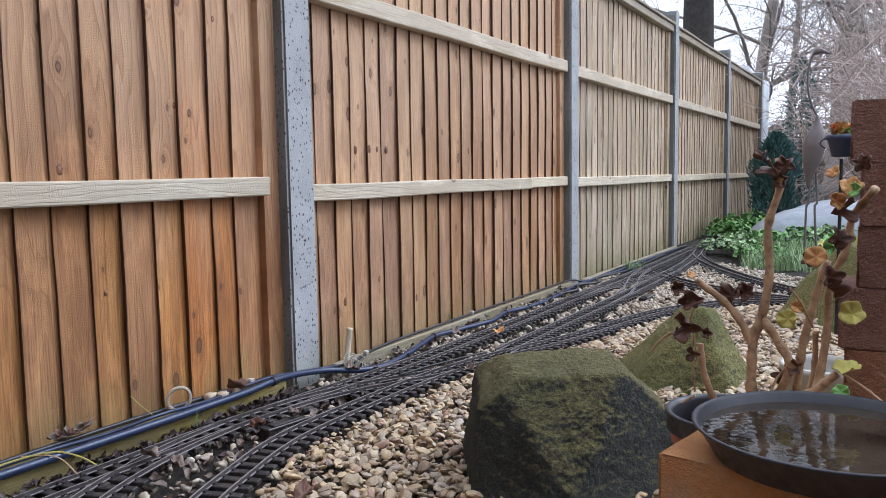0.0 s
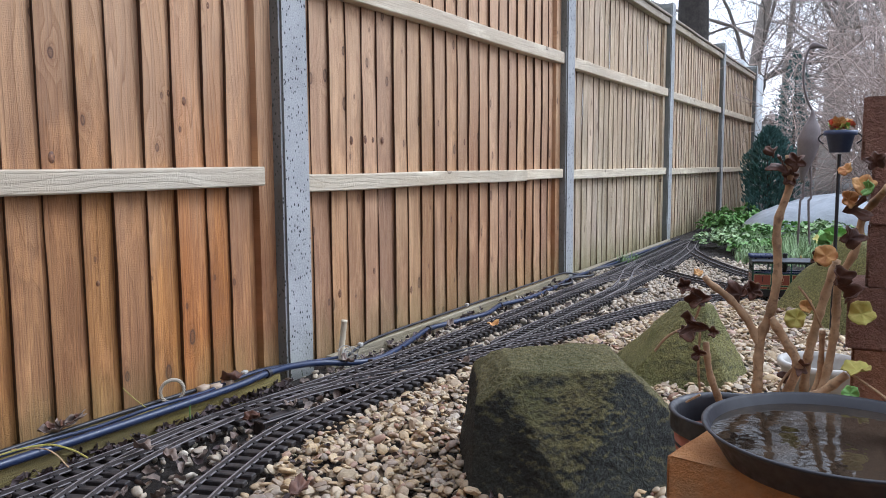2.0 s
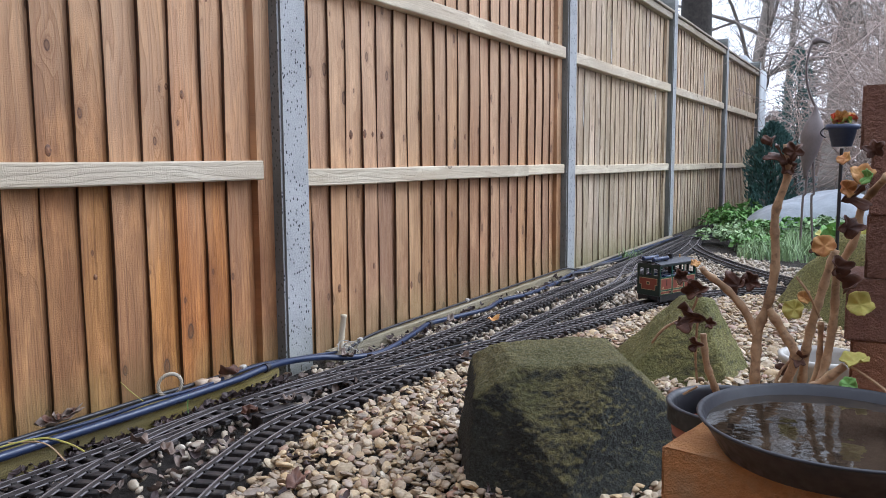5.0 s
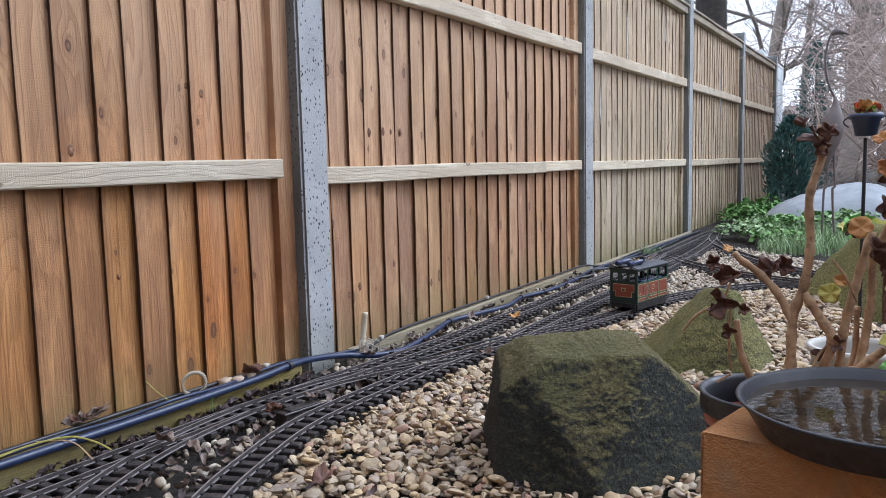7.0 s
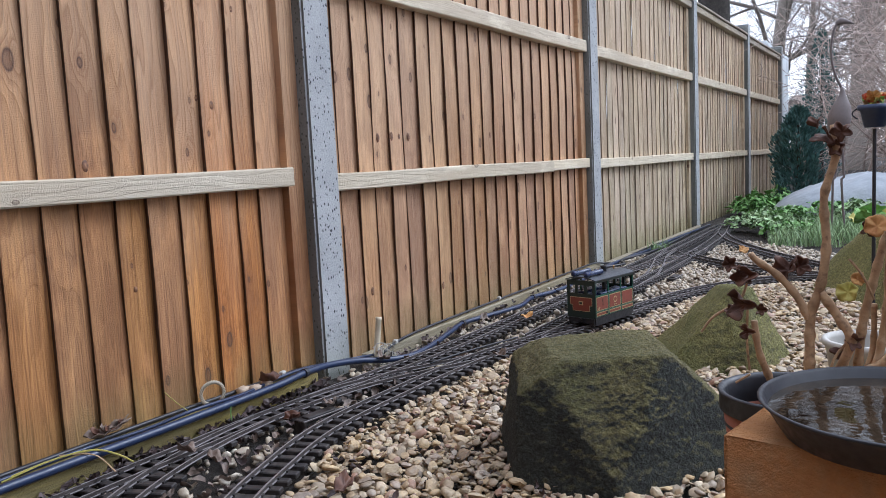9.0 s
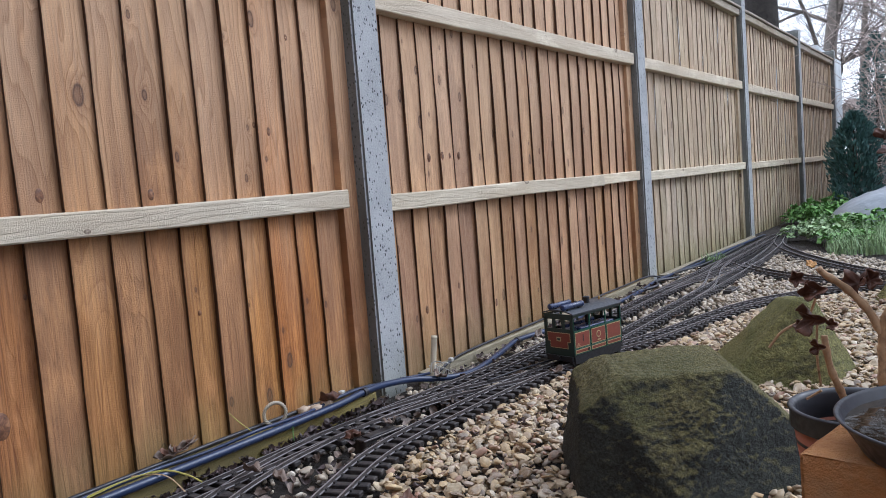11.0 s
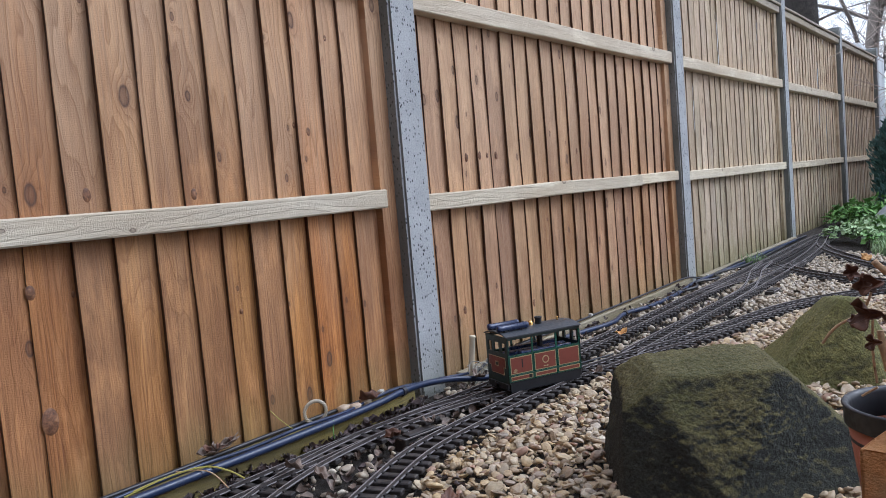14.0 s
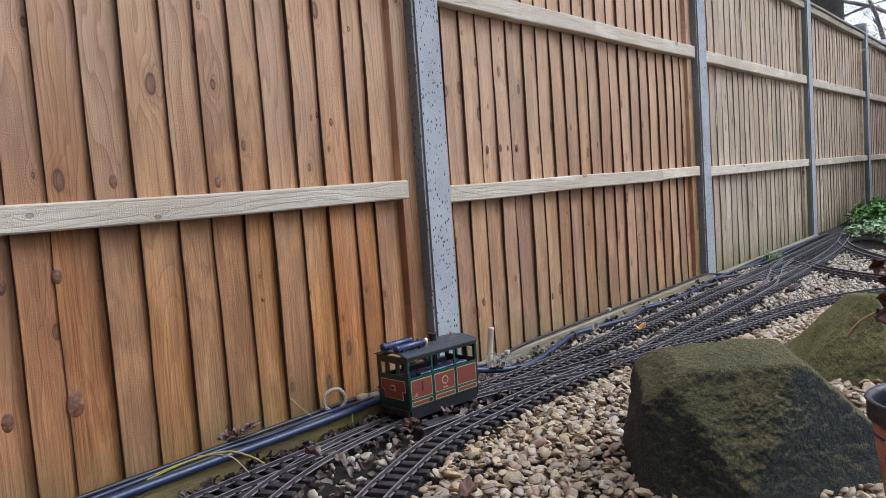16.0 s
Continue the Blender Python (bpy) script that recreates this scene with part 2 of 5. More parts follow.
    for m in (material, *mats):
        me.materials.append(m)
    if smooth:
        me.polygons.foreach_set("use_smooth", [True] * len(me.polygons))
    ob = new(name, me)
    ob.parent = parent
    if label:
        ob["label"] = label
    return ob


def share(name, me, parent, m):
    ob = new(name, me)
    ob.parent = parent
    ob.matrix_basis = m
    return ob


def thing(name, label, category, m=None, group="", kind=""):
    ob = tagged(new(name), label, category, group, kind)
    ob.empty_display_size = 0.05
    if m is not None:
        ob.matrix_basis = m
    return ob


def box(bm, x0, x1, y0, y1, z0, z1, bevel=0.0, m=None, seg=1):
    r = bmesh.ops.create_cube(bm, size=1)
    vs = r["verts"]
    for v in vs:
        v.co = Vector((x0 + (v.co.x + 0.5) * (x1 - x0), y0 + (v.co.y + 0.5) * (y1 - y0), z0 + (v.co.z + 0.5) * (z1 - z0)))
    if m is not None:
        bmesh.ops.transform(bm, matrix=m, verts=vs)
    if bevel:
        es = list({e for v in vs for e in v.link_edges})
        bmesh.ops.bevel(bm, geom=es, offset=bevel, segments=seg, affect="EDGES", clamp_overlap=True)
    return bm


def boxes(*args, bevel=0.0):
    bm = bmesh.new()
    for a in args:
        box(bm, *a, bevel=bevel)
    return bm


def tube_into(bm, pts, radii, n=8, closed=False, caps=True):
    """A round tube along points."""
    pts = [Vector(p) for p in pts]
    if not hasattr(radii, "__len__"):
        radii = [radii] * len(pts)
    rings, prev = [], None
    k = len(pts)
    for i, p in enumerate(pts):
        a = pts[(i - 1) % k] if (i or closed) else p
        b = pts[(i + 1) % k] if (i < k - 1 or closed) else p
        d = (b - a).normalized()
        if prev is None:
            s = d.orthogonal().normalized()
        else:
            s = (prev - d * prev.dot(d))
            s = s.normalized() if s.length > 1e-6 else d.orthogonal().normalized()
        prev = s
        u = d.cross(s)
        rings.append([bm.verts.new(p + (s * math.cos(2 * math.pi * j / n) + u * math.sin(2 * math.pi * j / n)) * radii[i]) for j in range(n)])
    for i in range(k if closed else k - 1):
        r0, r1 = rings[i], rings[(i + 1) % k]
        for j in range(n):
            bm.faces.new((r0[j], r0[(j + 1) % n], r1[(j + 1) % n], r1[j]))
    if caps and not closed:
        bm.faces.new(rings[0][::-1])
        bm.faces.new(rings[-1])
    return bm


def spline(pts, step):
    """Points every step metres along a smooth curve through pts."""
    P = [Vector(p) if len(p) == 3 else Vector((*p, 0)) for p in pts]
    P = [2 * P[0] - P[1]] + P + [2 * P[-1] - P[-2]]
    fine = []
    for i in range(1, len(P) - 2):
        for k in range(24):
            t = k / 24
            a, b, c, d = P[i - 1], P[i], P[i + 1], P[i + 2]
            fine.append(0.5 * (2 * b + (c - a) * t + (2 * a - 5 * b + 4 * c - d) * t * t + (3 * b - a - 3 * c + d) * t ** 3))
    fine.append(P[-2])
    out, left = [fine[0]], step
    for a, b in zip(fine, fine[1:]):
        seg = (b - a).length
        while seg >= left:
            a = a + (b - a).normalized() * left
            out.append(a)
            seg -= left
            left = step
        left -= seg
    return out


def lathe(bm, profile, n=32, m=None):
    """A turned shape from (radius, z) pairs."""
    rings = [[bm.verts.new(Vector((r * math.cos(2 * math.pi * j / n), r * math.sin(2 * math.pi * j / n), z))) for j in range(n)] for r, z in profile]
    for r0, r1 in zip(rings, rings[1:]):
        for j in range(n):
            bm.faces.new((r0[j], r0[(j + 1) % n], r1[(j + 1) % n], r1[j]))
    if m is not None:
        bmesh.ops.transform(bm, matrix=m, verts=[v for r in rings for v in r])
    return bm


# ---- ground ----
def ground():
    bm = bmesh.new()
    bmesh.ops.create_grid(bm, x_segments=60, y_segments=60, size=1)
    for v in bm.verts:
        for i in (0, 1):
            s = v.co[i]
            v.co[i] = math.copysign(abs(s) ** 4 * 300 + abs(s) * 3.2, s)
        v.co.y += 1.0
        v.co.x += 1.0
        v.co.z = -0.012 + 0.006 * noise.noise(v.co * 3)
    ob = part("ground", bm, SOIL, None, smooth=True)
    tagged(ob, "dark damp garden soil under stones and leaf litter", "ground", kind="structure")


ground()


# Unseen wall, added to keep sky light off the faces towards -y.
def shade_wall():
    g = Graph("shade_wall_brick", 0.9)
    v = g.coords(seed=False)
    g.color(g.ramp(g.noise(v, 20, 5), (0.3, (0.10, 0.055, 0.04)), (0.7, (0.20, 0.11, 0.08))))
    ob = part("wall_south", boxes((-3.0, 9.0, -4.3, -4.0, -0.1, 4.0)), g.m)
    tagged(ob, "unseen plain brown brick wall added to shade the garden from the south", "wall", kind="structure")


shade_wall()

# ---- fence ----
PITCH = 1.90


def post_mesh():
    bm = bmesh.new()
    w, d = 0.05, 0.055
    prof = [(-w, -0.6), (-w, 1.50), (-w + 0.012, 1.527), (0, 1.535), (w - 0.012, 1.527), (w, 1.50), (w, -0.6)]
    vs = [[bm.verts.new((x, y, z)) for y, z in prof] for x in (0.0, -2 * d)]
    n = len(prof)
    bm.faces.new(vs[0])
    bm.faces.new(vs[1][::-1])
    for j in range(n):
        bm.faces.new((vs[0][j], vs[1][j], vs[1][(j + 1) % n], vs[0][(j + 1) % n]))
    bmesh.ops.recalc_face_normals(bm, faces=bm.faces)
    bmesh.ops.bevel(bm, geom=[e for e in bm.edges if e.calc_length() > 0.5], offset=0.006, segments=2, affect="EDGES")
    # faces across the fence line take the concrete with shade in its colour
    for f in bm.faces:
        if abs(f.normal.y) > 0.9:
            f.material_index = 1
    return bm


def board_mesh(h, seed, w=0.098, wood=None, thick=0.018, edge=None):
    """A feather-edged board: thick edge at -y, with a ragged sawn arris."""
    rnd = random.Random(seed)
    bm = bmesh.new()
    n = 14
    rows = []
    for i in range(n + 1):
        z = h * i / n
        j = rnd.uniform(-0.0012, 0.0012)
        k = rnd.uniform(-0.0008, 0.0008) + 0.0015 * math.sin(i * 0.7 + seed)
        rows.append([bm.verts.new(c) for c in ((thick - 0.0005 + k, j, z), (0.0045 + k, j + 0.002, z), (0.0, w, z), (0.004 + k, w, z), (thick + k, 0.002 + j, z))])
    for a, b in zip(rows, rows[1:]):
        for q in range(5):
            f = bm.faces.new((a[q], a[(q + 1) % 5], b[(q + 1) % 5], b[q]))
            # the thick edge gets the colour with shade in it
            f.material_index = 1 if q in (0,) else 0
    bm.faces.new(rows[0])
    bm.faces.new(rows[-1][::-1])
    bmesh.ops.recalc_face_normals(bm, faces=bm.faces)
    me = bpy.data.meshes.new("board")
    bm.to_mesh(me)
    bm.free()
    me.materials.append(wood or WOOD)
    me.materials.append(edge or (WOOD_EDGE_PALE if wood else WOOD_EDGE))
    return me


def wavy_bar(x0, x1, y0, y1, z0, z1, seed, bevel=0.003):
    """A long sawn bar along y with a slightly uneven line."""
    bm = bmesh.new()
    n = 16
    rows = []
    for i in range(n + 1):
        y = y0 + (y1 - y0) * i / n
        o = 0.002 * noise.noise(Vector((y * 3, seed, 0)))
        p = 0.0025 * noise.noise(Vector((y * 2, seed, 9)))
        b = bevel
        rows.append([bm.verts.new((x, y, z)) for x, z in ((x0, z0 + p), (x1 + o - b, z0 + p), (x1 + o, z0 + b + p), (x1 + o, z1 - b + p), (x1 + o - b, z1 + p), (x0, z1 + p))])
    for a, c in zip(rows, rows[1:]):
        for q in range(6):
            bm.faces.new((a[q], a[(q + 1) % 6], c[(q + 1) % 6], c[q]))
    bm.faces.new(rows[0])
    bm.faces.new(rows[-1][::-1])
    bmesh.ops.recalc_face_normals(bm, faces=bm.faces)
    return bm


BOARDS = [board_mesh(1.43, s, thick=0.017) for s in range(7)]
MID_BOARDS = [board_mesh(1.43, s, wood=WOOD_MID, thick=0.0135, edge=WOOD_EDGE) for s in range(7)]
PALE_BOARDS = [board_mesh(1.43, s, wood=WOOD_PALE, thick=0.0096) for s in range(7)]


def knot_mat():
    g = Graph("dark_knot_wood", 0.6)
    v = g.coords()
    g.color(g.ramp(g.noise(v, 110, 5, 0.7, 1.0), (0.3, (0.05, 0.02, 0.013)), (0.5, (0.15, 0.065, 0.03)), (0.7, (0.30, 0.15, 0.07))))
    g.bump(g.noise(v, 160, 4), 0.6, 0.002)
    return g.m


KNOT = knot_mat()
# along the fence, height, radius
KNOTS = [(0.231, 0.579, 0.010), (0.288, 0.579, 0.011), (0.351, 0.583, 0.013), (0.395, 0.583, 0.009), (0.441, 0.582, 0.010), (0.711, 0.587, 0.011), (0.767, 0.587, 0.012), (0.886, 0.59, 0.011), (0.962, 0.589, 0.012),
         (0.223, 0.162, 0.011), (0.39, 0.204, 0.011), (0.591, 0.12, 0.013), (-1.02, 0.387, 0.013), (-0.937, 0.392, 0.011), (-0.865, 0.378, 0.005), (-1.033, 0.182, 0.013), (-0.93, 0.184, 0.019),
         (-0.777, 0.367, 0.005), (-0.536, 0.292, 0.005), (-0.264, 0.186, 0.005), (-0.663, 0.291, 0.004), (-0.826, 0.538, 0.013), (-0.617, 0.528, 0.010), (-0.233, 0.853, 0.008), (-0.309, 0.646, 0.010), (-0.345, 0.66, 0.008), (-0.77, 0.535, 0.008)]


def fence():
    rnd = random.Random(5)
    base = thing("fence_post", "grey pitted concrete fence post with exposed aggregate specks", "fence post", pose(0, 0, 0), "fence posts")
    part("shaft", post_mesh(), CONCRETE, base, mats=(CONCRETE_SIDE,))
    for n in (-1, 1, 2, 3, 4):
        copy_thing(base, pose(rnd.uniform(-0.002, 0.002), n * PITCH, (0.015 if n == 0 else 0.0) + rnd.uniform(-0.008, 0.008)))
    for n in range(-1, 4):
        y0, y1 = n * PITCH + 0.05, (n + 1) * PITCH - 0.05
        dz = 0.02 if n < 0 else 0.0 if n == 0 else -0.005 * n
        p = thing("garden_fence", "brown treated feather-edge timber fence bay between concrete posts", "fence", pose(-0.002, y0, dz), "fence bays")
        L = y1 - y0
        for z0, z1, x in ((0.445, 0.489, -0.010), (0.948, 0.998, -0.010)):
            if n == 0 and z0 < 0.5:
                part("rail", wavy_bar(-0.055, x, 0.0, 1.392, z0, z1, z0), RAILWOOD, p, "pale weathered timber rail")
                part("rail", wavy_bar(-0.055, x - 0.002, 1.396, L - 0.006, z0 + 0.003, z1, 0.7), RAILWOOD, p, "short pale rail end beyond a split")
                continue
            part("rail", wavy_bar(-0.055, x, 0.0, L - (0.052 if n < 0 else 0.006), z0, z1, n * 3 + z0), RAILWOOD, p, "pale weathered timber rail")
        part("rail", wavy_bar(-0.055, -0.008, 0.0, L, 1.405, 1.445, n + 0.3), CAPWOOD, p, "grey weathered top rail")
        part("capping", wavy_bar(-0.075, 0.004, -0.004, L + 0.004, 1.447, 1.462, n + 0.6), CAPWOOD, p, "grey weathered capping strip")
        part("batten", wavy_bar(-0.05, -0.03, L - 0.052, L, 0.0, 1.40, n, 0.002), WOOD if n < 0 else WOOD_MID if n == 0 else WOOD_PALE, p, "plain upright end batten")
        z = -0.012 if n > -1 else -0.02
        if n == -1:
            starts = [-1.850 + 0.0755 * k for k in range(11)] + [-1.004, -0.942, -0.862, -0.79, -0.711, -0.639, -0.563, -0.495, -0.415, -0.34, -0.256, -0.19]
        elif n == 0:
            starts = [0.038, 0.112, 0.189, 0.264, 0.341, 0.417, 0.502, 0.579, 0.66, 0.742, 0.824, 0.906, 0.988, 1.074, 1.154, 1.238, 1.326, 1.413, 1.498, 1.581, 1.665, 1.745]
        else:
            starts = [y0 - 0.01]
            while starts[-1] < y1 - 0.14:
                starts.append(starts[-1] + 0.0815 + rnd.uniform(-0.005, 0.005))
        for y in starts:
            m = pose(-0.054 + rnd.uniform(-0.0015, 0.0015), y - y0, z + rnd.uniform(-0.006, 0.006), rnd.uniform(-0.15, 0.15), 0, 0)
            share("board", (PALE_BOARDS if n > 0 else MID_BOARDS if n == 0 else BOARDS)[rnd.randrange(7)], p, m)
        for ky, kz, kr in KNOTS:
            if y0 < ky < y1:
                f = (ky - max(q for q in starts if q <= ky + 0.002)) / 0.098
                k = lathe(bmesh.new(), [(0.0, 0.0006), (kr * 0.7, 0.0012), (kr, -0.002)], 18, pose(-0.0374 - 0.0130 * f if n < 0 else -0.0403 - 0.0095 * f, ky - y0, kz - dz, 0, 90, 8) @ Matrix.Diagonal((1.2, 0.8, 1, 1)))
                part("knot", k, KNOT, p, "dark resinous knot", True)
        part("gravel_board", wavy_bar(-0.08, -0.056, 0.0, L, -0.1, 0.03, n + 0.9), GRAVELBOARD, p, "mossy green gravel board")


fence()


def edging():
    rnd = random.Random(8)
    bm = wavy_bar(0.004, 0.068, -1.85, -0.16, -0.03, 0.048, 3.3, 0.006)
    ob = part("timber_edging", bm, GRAVELBOARD, None)
    tagged(ob, "yellow-green mossy treated timber edging along the fence", "edging board")
    bm = wavy_bar(0.004, 0.022, 0.09, 1.84, -0.04, 0.022, 4.1, 0.003)
    ob = part("timber_edging", bm, EDGETAN, None)
    tagged(ob, "thin tan weathered edging board at the fence foot", "edging board")
    bm = wavy_bar(0.004, 0.03, 1.96, 3.74, -0.06, 0.012, 5.1, 0.003)
    ob = part("timber_edging", bm, EDGETAN, None)
    tagged(ob, "thin tan weathered edging board at the fence foot", "edging board")


edging()

# ---- railway ----
LINE_A = [(0.12, -2.6), (0.12, -1.4), (0.124, -0.8), (0.127, -0.55), (0.131, -0.4), (0.144, -0.25), (0.157, -0.08), (0.168, 0.05), (0.182, 0.25), (0.188, 0.5), (0.194, 0.9), (0.19, 1.4), (0.19, 2.0), (0.185, 2.7), (0.17, 3.4), (0.2, 4.0), (0.33, 4.4), (0.6, 4.7), (1.0, 4.9)]
LINE_B = [(0.338, 0.42), (0.338, 0.7), (0.342, 1.1), (0.345, 1.5), (0.34, 2.0), (0.32, 2.6), (0.28, 3.1), (0.21, 3.6)]
LINE_C = [(1.75, 1.5), (1.5, 1.56), (1.25, 1.62), (1.05, 1.64), (0.9, 1.62), (0.76, 1.54), (0.63, 1.36), (0.555, 1.19), (0.505, 0.99), (0.465, 0.78), (0.425, 0.61), (0.375, 0.46), (0.335, 0.31), (0.305, 0.16), (0.291, 0.0),
          (0.285, -0.15), (0.282, -0.28), (0.286, -0.39), (0.301, -0.48), (0.327, -0.57), (0.367, -0.69), (0.42, -0.80), (0.5, -0.92), (0.6, -1.03), (0.75, -1.15)]
LINE_L = [(0.313, 0.20), (0.29, 0.125), (0.258, 0.06), (0.228, 0.0), (0.204, -0.05), (0.181, -0.11), (0.160, -0.18), (0.146, -0.26), (0.136, -0.35), (0.131, -0.45)]
LINE_E = [(0.133, -0.40), (0.140, -0.52), (0.160, -0.64), (0.196, -0.757), (0.25, -0.87), (0.34, -0.99), (0.46, -1.1)]
LINE_F = [(0.24, 3.35), (0.33, 3.0), (0.5, 2.6), (0.73, 2.2), (0.95, 1.92), (1.2, 1.74), (1.5, 1.62)]
LINE_G = [(0.27, 2.3), (0.38, 2.12), (0.55, 1.93), (0.72, 1.8), (0.92, 1.70), (1.15, 1.65)]
RAIL_TOP = 0.026
GAUGE = 0.045


def sleeper_mesh():
    bm = bmesh.new()
    box(bm, -0.044, 0.044, -0.008, 0.008, 0.0, 0.009, 0.0015)
    for s in (-1, 1):
        x = s * GAUGE / 2
        box(bm, x - 0.0055, x - 0.002, -0.004, 0.004, 0.009, 0.0125)
        box(bm, x + 0.002, x + 0.0055, -0.004, 0.004, 0.009, 0.0125)
    me = bpy.data.meshes.new("sleeper")
    bm.to_mesh(me)
    bm.free()
    me.materials.append(SLEEPER)
    return me


SLEEPER_MESH = sleeper_mesh()


def frames_along(pts):
    for i, p in enumerate(pts):
        d = (pts[min(i + 1, len(pts) - 1)] - pts[max(i - 1, 0)]).normalized()
        yield p, d, Vector((d.y, -d.x, 0))


def rail_bar(pts, off):
    prof = [(-0.0030, 0.0), (0.0030, 0.0), (0.0030, 0.0012), (0.0008, 0.002), (0.0008, 0.0055), (0.0017, 0.0062), (0.0017, 0.0085), (-0.0017, 0.0085), (-0.0017, 0.0062), (-0.0008, 0.0055), (-0.0008, 0.002), (-0.0030, 0.0012)]
    bm = bmesh.new()
    rows = [[bm.verts.new(p + s * (off + a) + Vector((0, 0, RAIL_TOP - 0.0085 + b))) for a, b in prof] for p, d, s in frames_along(pts)]
    n = len(prof)
    for a, b in zip(rows, rows[1:]):
        for j in range(n):
            bm.faces.new((a[j], a[(j + 1) % n], b[(j + 1) % n], b[j]))
    bm.faces.new(rows[0])
    bm.faces.new(rows[-1][::-1])
    bmesh.ops.recalc_face_normals(bm, faces=bm.faces)
    return bm


def bed_bar(pts):
    """A black moulded trackbed with low kerbs."""
    prof = [(-0.058, -0.02), (-0.058, 0.014), (-0.053, 0.014), (-0.050, 0.0055), (0.050, 0.0055), (0.053, 0.014), (0.058, 0.014), (0.058, -0.02)]
    bm = bmesh.new()
    rows = [[bm.verts.new(p + s * a + Vector((0, 0, b))) for a, b in prof] for p, d, s in frames_along(pts)]
    for a, b in zip(rows, rows[1:]):
        for j in range(7):
            bm.faces.new((a[j], a[j + 1], b[j + 1], b[j]))
    bmesh.ops.recalc_face_normals(bm, faces=bm.faces)
    return bm


def track(line, label, sleepers=True, skip=None, bed=None):
    t = thing("railway_track", label, "model railway track", group="garden railway tracks")
    pts = spline(line, 0.02)
    if bed:
        part("trackbed", bed_bar([p for p in pts if bed(p)]), SLEEPER, t, "black moulded trackbed")
    for s in (-1, 1):
        part("rail", rail_bar(pts, s * GAUGE / 2), RAIL, t, "narrow weathered metal rail")
    if sleepers:
        rnd = random.Random(len(line))
        for p, d, s in frames_along(spline(line, 0.032)):
            if skip and skip(p):
                continue
            a = math.degrees(math.atan2(d.y, d.x)) - 90 + rnd.uniform(-1.5, 1.5)
            share("sleeper", SLEEPER_MESH, t, pose(p.x, p.y, RAIL_TOP - 0.0175 + rnd.uniform(-0.0006, 0.0006), 0, 0, a))
    return t


track(LINE_A, "long weathered garden railway track beside the fence", bed=lambda p: 2.1 < p.y)
track(LINE_C, "curving garden railway track through pale pebbles")
track(LINE_B, "garden railway track running between two others", skip=lambda p: p.y < 0.5)
track(LINE_L, "short turnout track joining two garden lines", skip=lambda p: p.y > 0.02 or p.y < -0.12)
track(LINE_E, "diverging garden railway track at a turnout", skip=lambda p: p.y > -0.66)
track(LINE_F, "transverse garden railway track beyond a gravel triangle", skip=lambda p: p.y > 3.15, bed=lambda p: p.y < 3.1)
track(LINE_G, "transverse garden railway track in front of a gravel triangle", skip=lambda p: p.x < 0.39, bed=lambda p: p.x > 0.41)
LINE_H = [(0.342, 1.30), (0.332, 1.55), (0.285, 1.82), (0.225, 2.1), (0.192, 2.4)]
track(LINE_H, "crossover rails between two garden lines", sleepers=False)
LINE_K = [(0.19, 1.35), (0.20, 1.6), (0.255, 1.9), (0.32, 2.2), (0.335, 2.45)]
track(LINE_K, "crossover rails between two garden lines", sleepers=False)


def point_motor(x, y, turn):
    t = thing("point_motor", "black plastic point motor box with bright metal rod", "point motor", pose(x, y, 0.0, 0, 0, turn), "point motors")
    part("casing", boxes((-0.016, 0.016, -0.05, 0.05, -0.01, 0.018), (-0.012, 0.012, -0.035, 0.035, 0.018, 0.022), bevel=0.0015), SLEEPER, t, "black plastic casing")
    part("operating_rod", tube_into(bmesh.new(), [(0.018, -0.055, 0.019), (0.018, 0.06, 0.0185)], 0.002, 8), RAIL, t, "bright metal rod")
    part("lever", boxes((-0.05, -0.012, -0.002, 0.002, 0.012, 0.015)), RAIL, t, "thin metal lever")


point_motor(0.213, -0.335, -8)
point_motor(0.43, 0.32, -12)
point_motor(0.425, 1.55, 0)


# ---- more materials ----
def paint(name, color, rough=0.35, wear=0.15):
    g = Graph(name, rough)
    v = g.coords(seed=False)
    dark = tuple(c * 0.6 for c in color)
    g.color(g.mix(g.ramp(g.noise(v, 90, 5, 0.65), (0.45, 0.0), (0.8, wear * 3)), color, dark))
    g.put(g.b.inputs["Roughness"], g.ramp(g.noise(v, 120), (0.3, rough * 0.8), (0.7, min(1, rough * 1.4))))
    return g.m


def stone_mat(name, moss, dark, light, amount=0.5):
    g = Graph(name, 0.92)
    v = g.coords()
    base = g.ramp(g.noise(v, 13, 6, 0.7), (0.3, dark), (0.72, light))
    fine = g.noise(v, 210, 5, 0.8)
    pit = g.noise(v, 95, 3, 0.6)
    base = g.mix(g.ramp(fine, (0.38, 0.7), (0.55, 0.0)), base, tuple(c * 0.35 for c in dark))
    base = g.mix(g.ramp(fine, (0.56, 0.0), (0.7, 0.5)), base, tuple(min(1, c * 1.6) for c in light))
    k = g.math("ADD", g.math("MULTIPLY", g.up(), 0.85), g.math("MULTIPLY", g.math("SUBTRACT", g.noise(v, 14, 7, 0.7), 0.5), 0.16))
    k = g.math("ADD", k, g.math("MULTIPLY", g.math("SUBTRACT", fine, 0.5), 0.35))
    m = g.ramp(k, (0.45 - amount * 0.4, 0.0), (0.70 - amount * 0.4, 0.9))
    green = g.ramp(g.noise(v, 160, 5, 0.8), (0.34, tuple(c * 0.4 for c in moss)), (0.52, moss), (0.7, tuple(min(1, c * 1.9) for c in moss)))
    green = g.mix(g.ramp(g.noise(v, 9, 4), (0.4, 0.0), (0.7, 0.6)), green, tuple(c * f for c, f in zip(moss, (0.5, 0.62, 0.5))))
    g.color(g.mix(m, base, green))
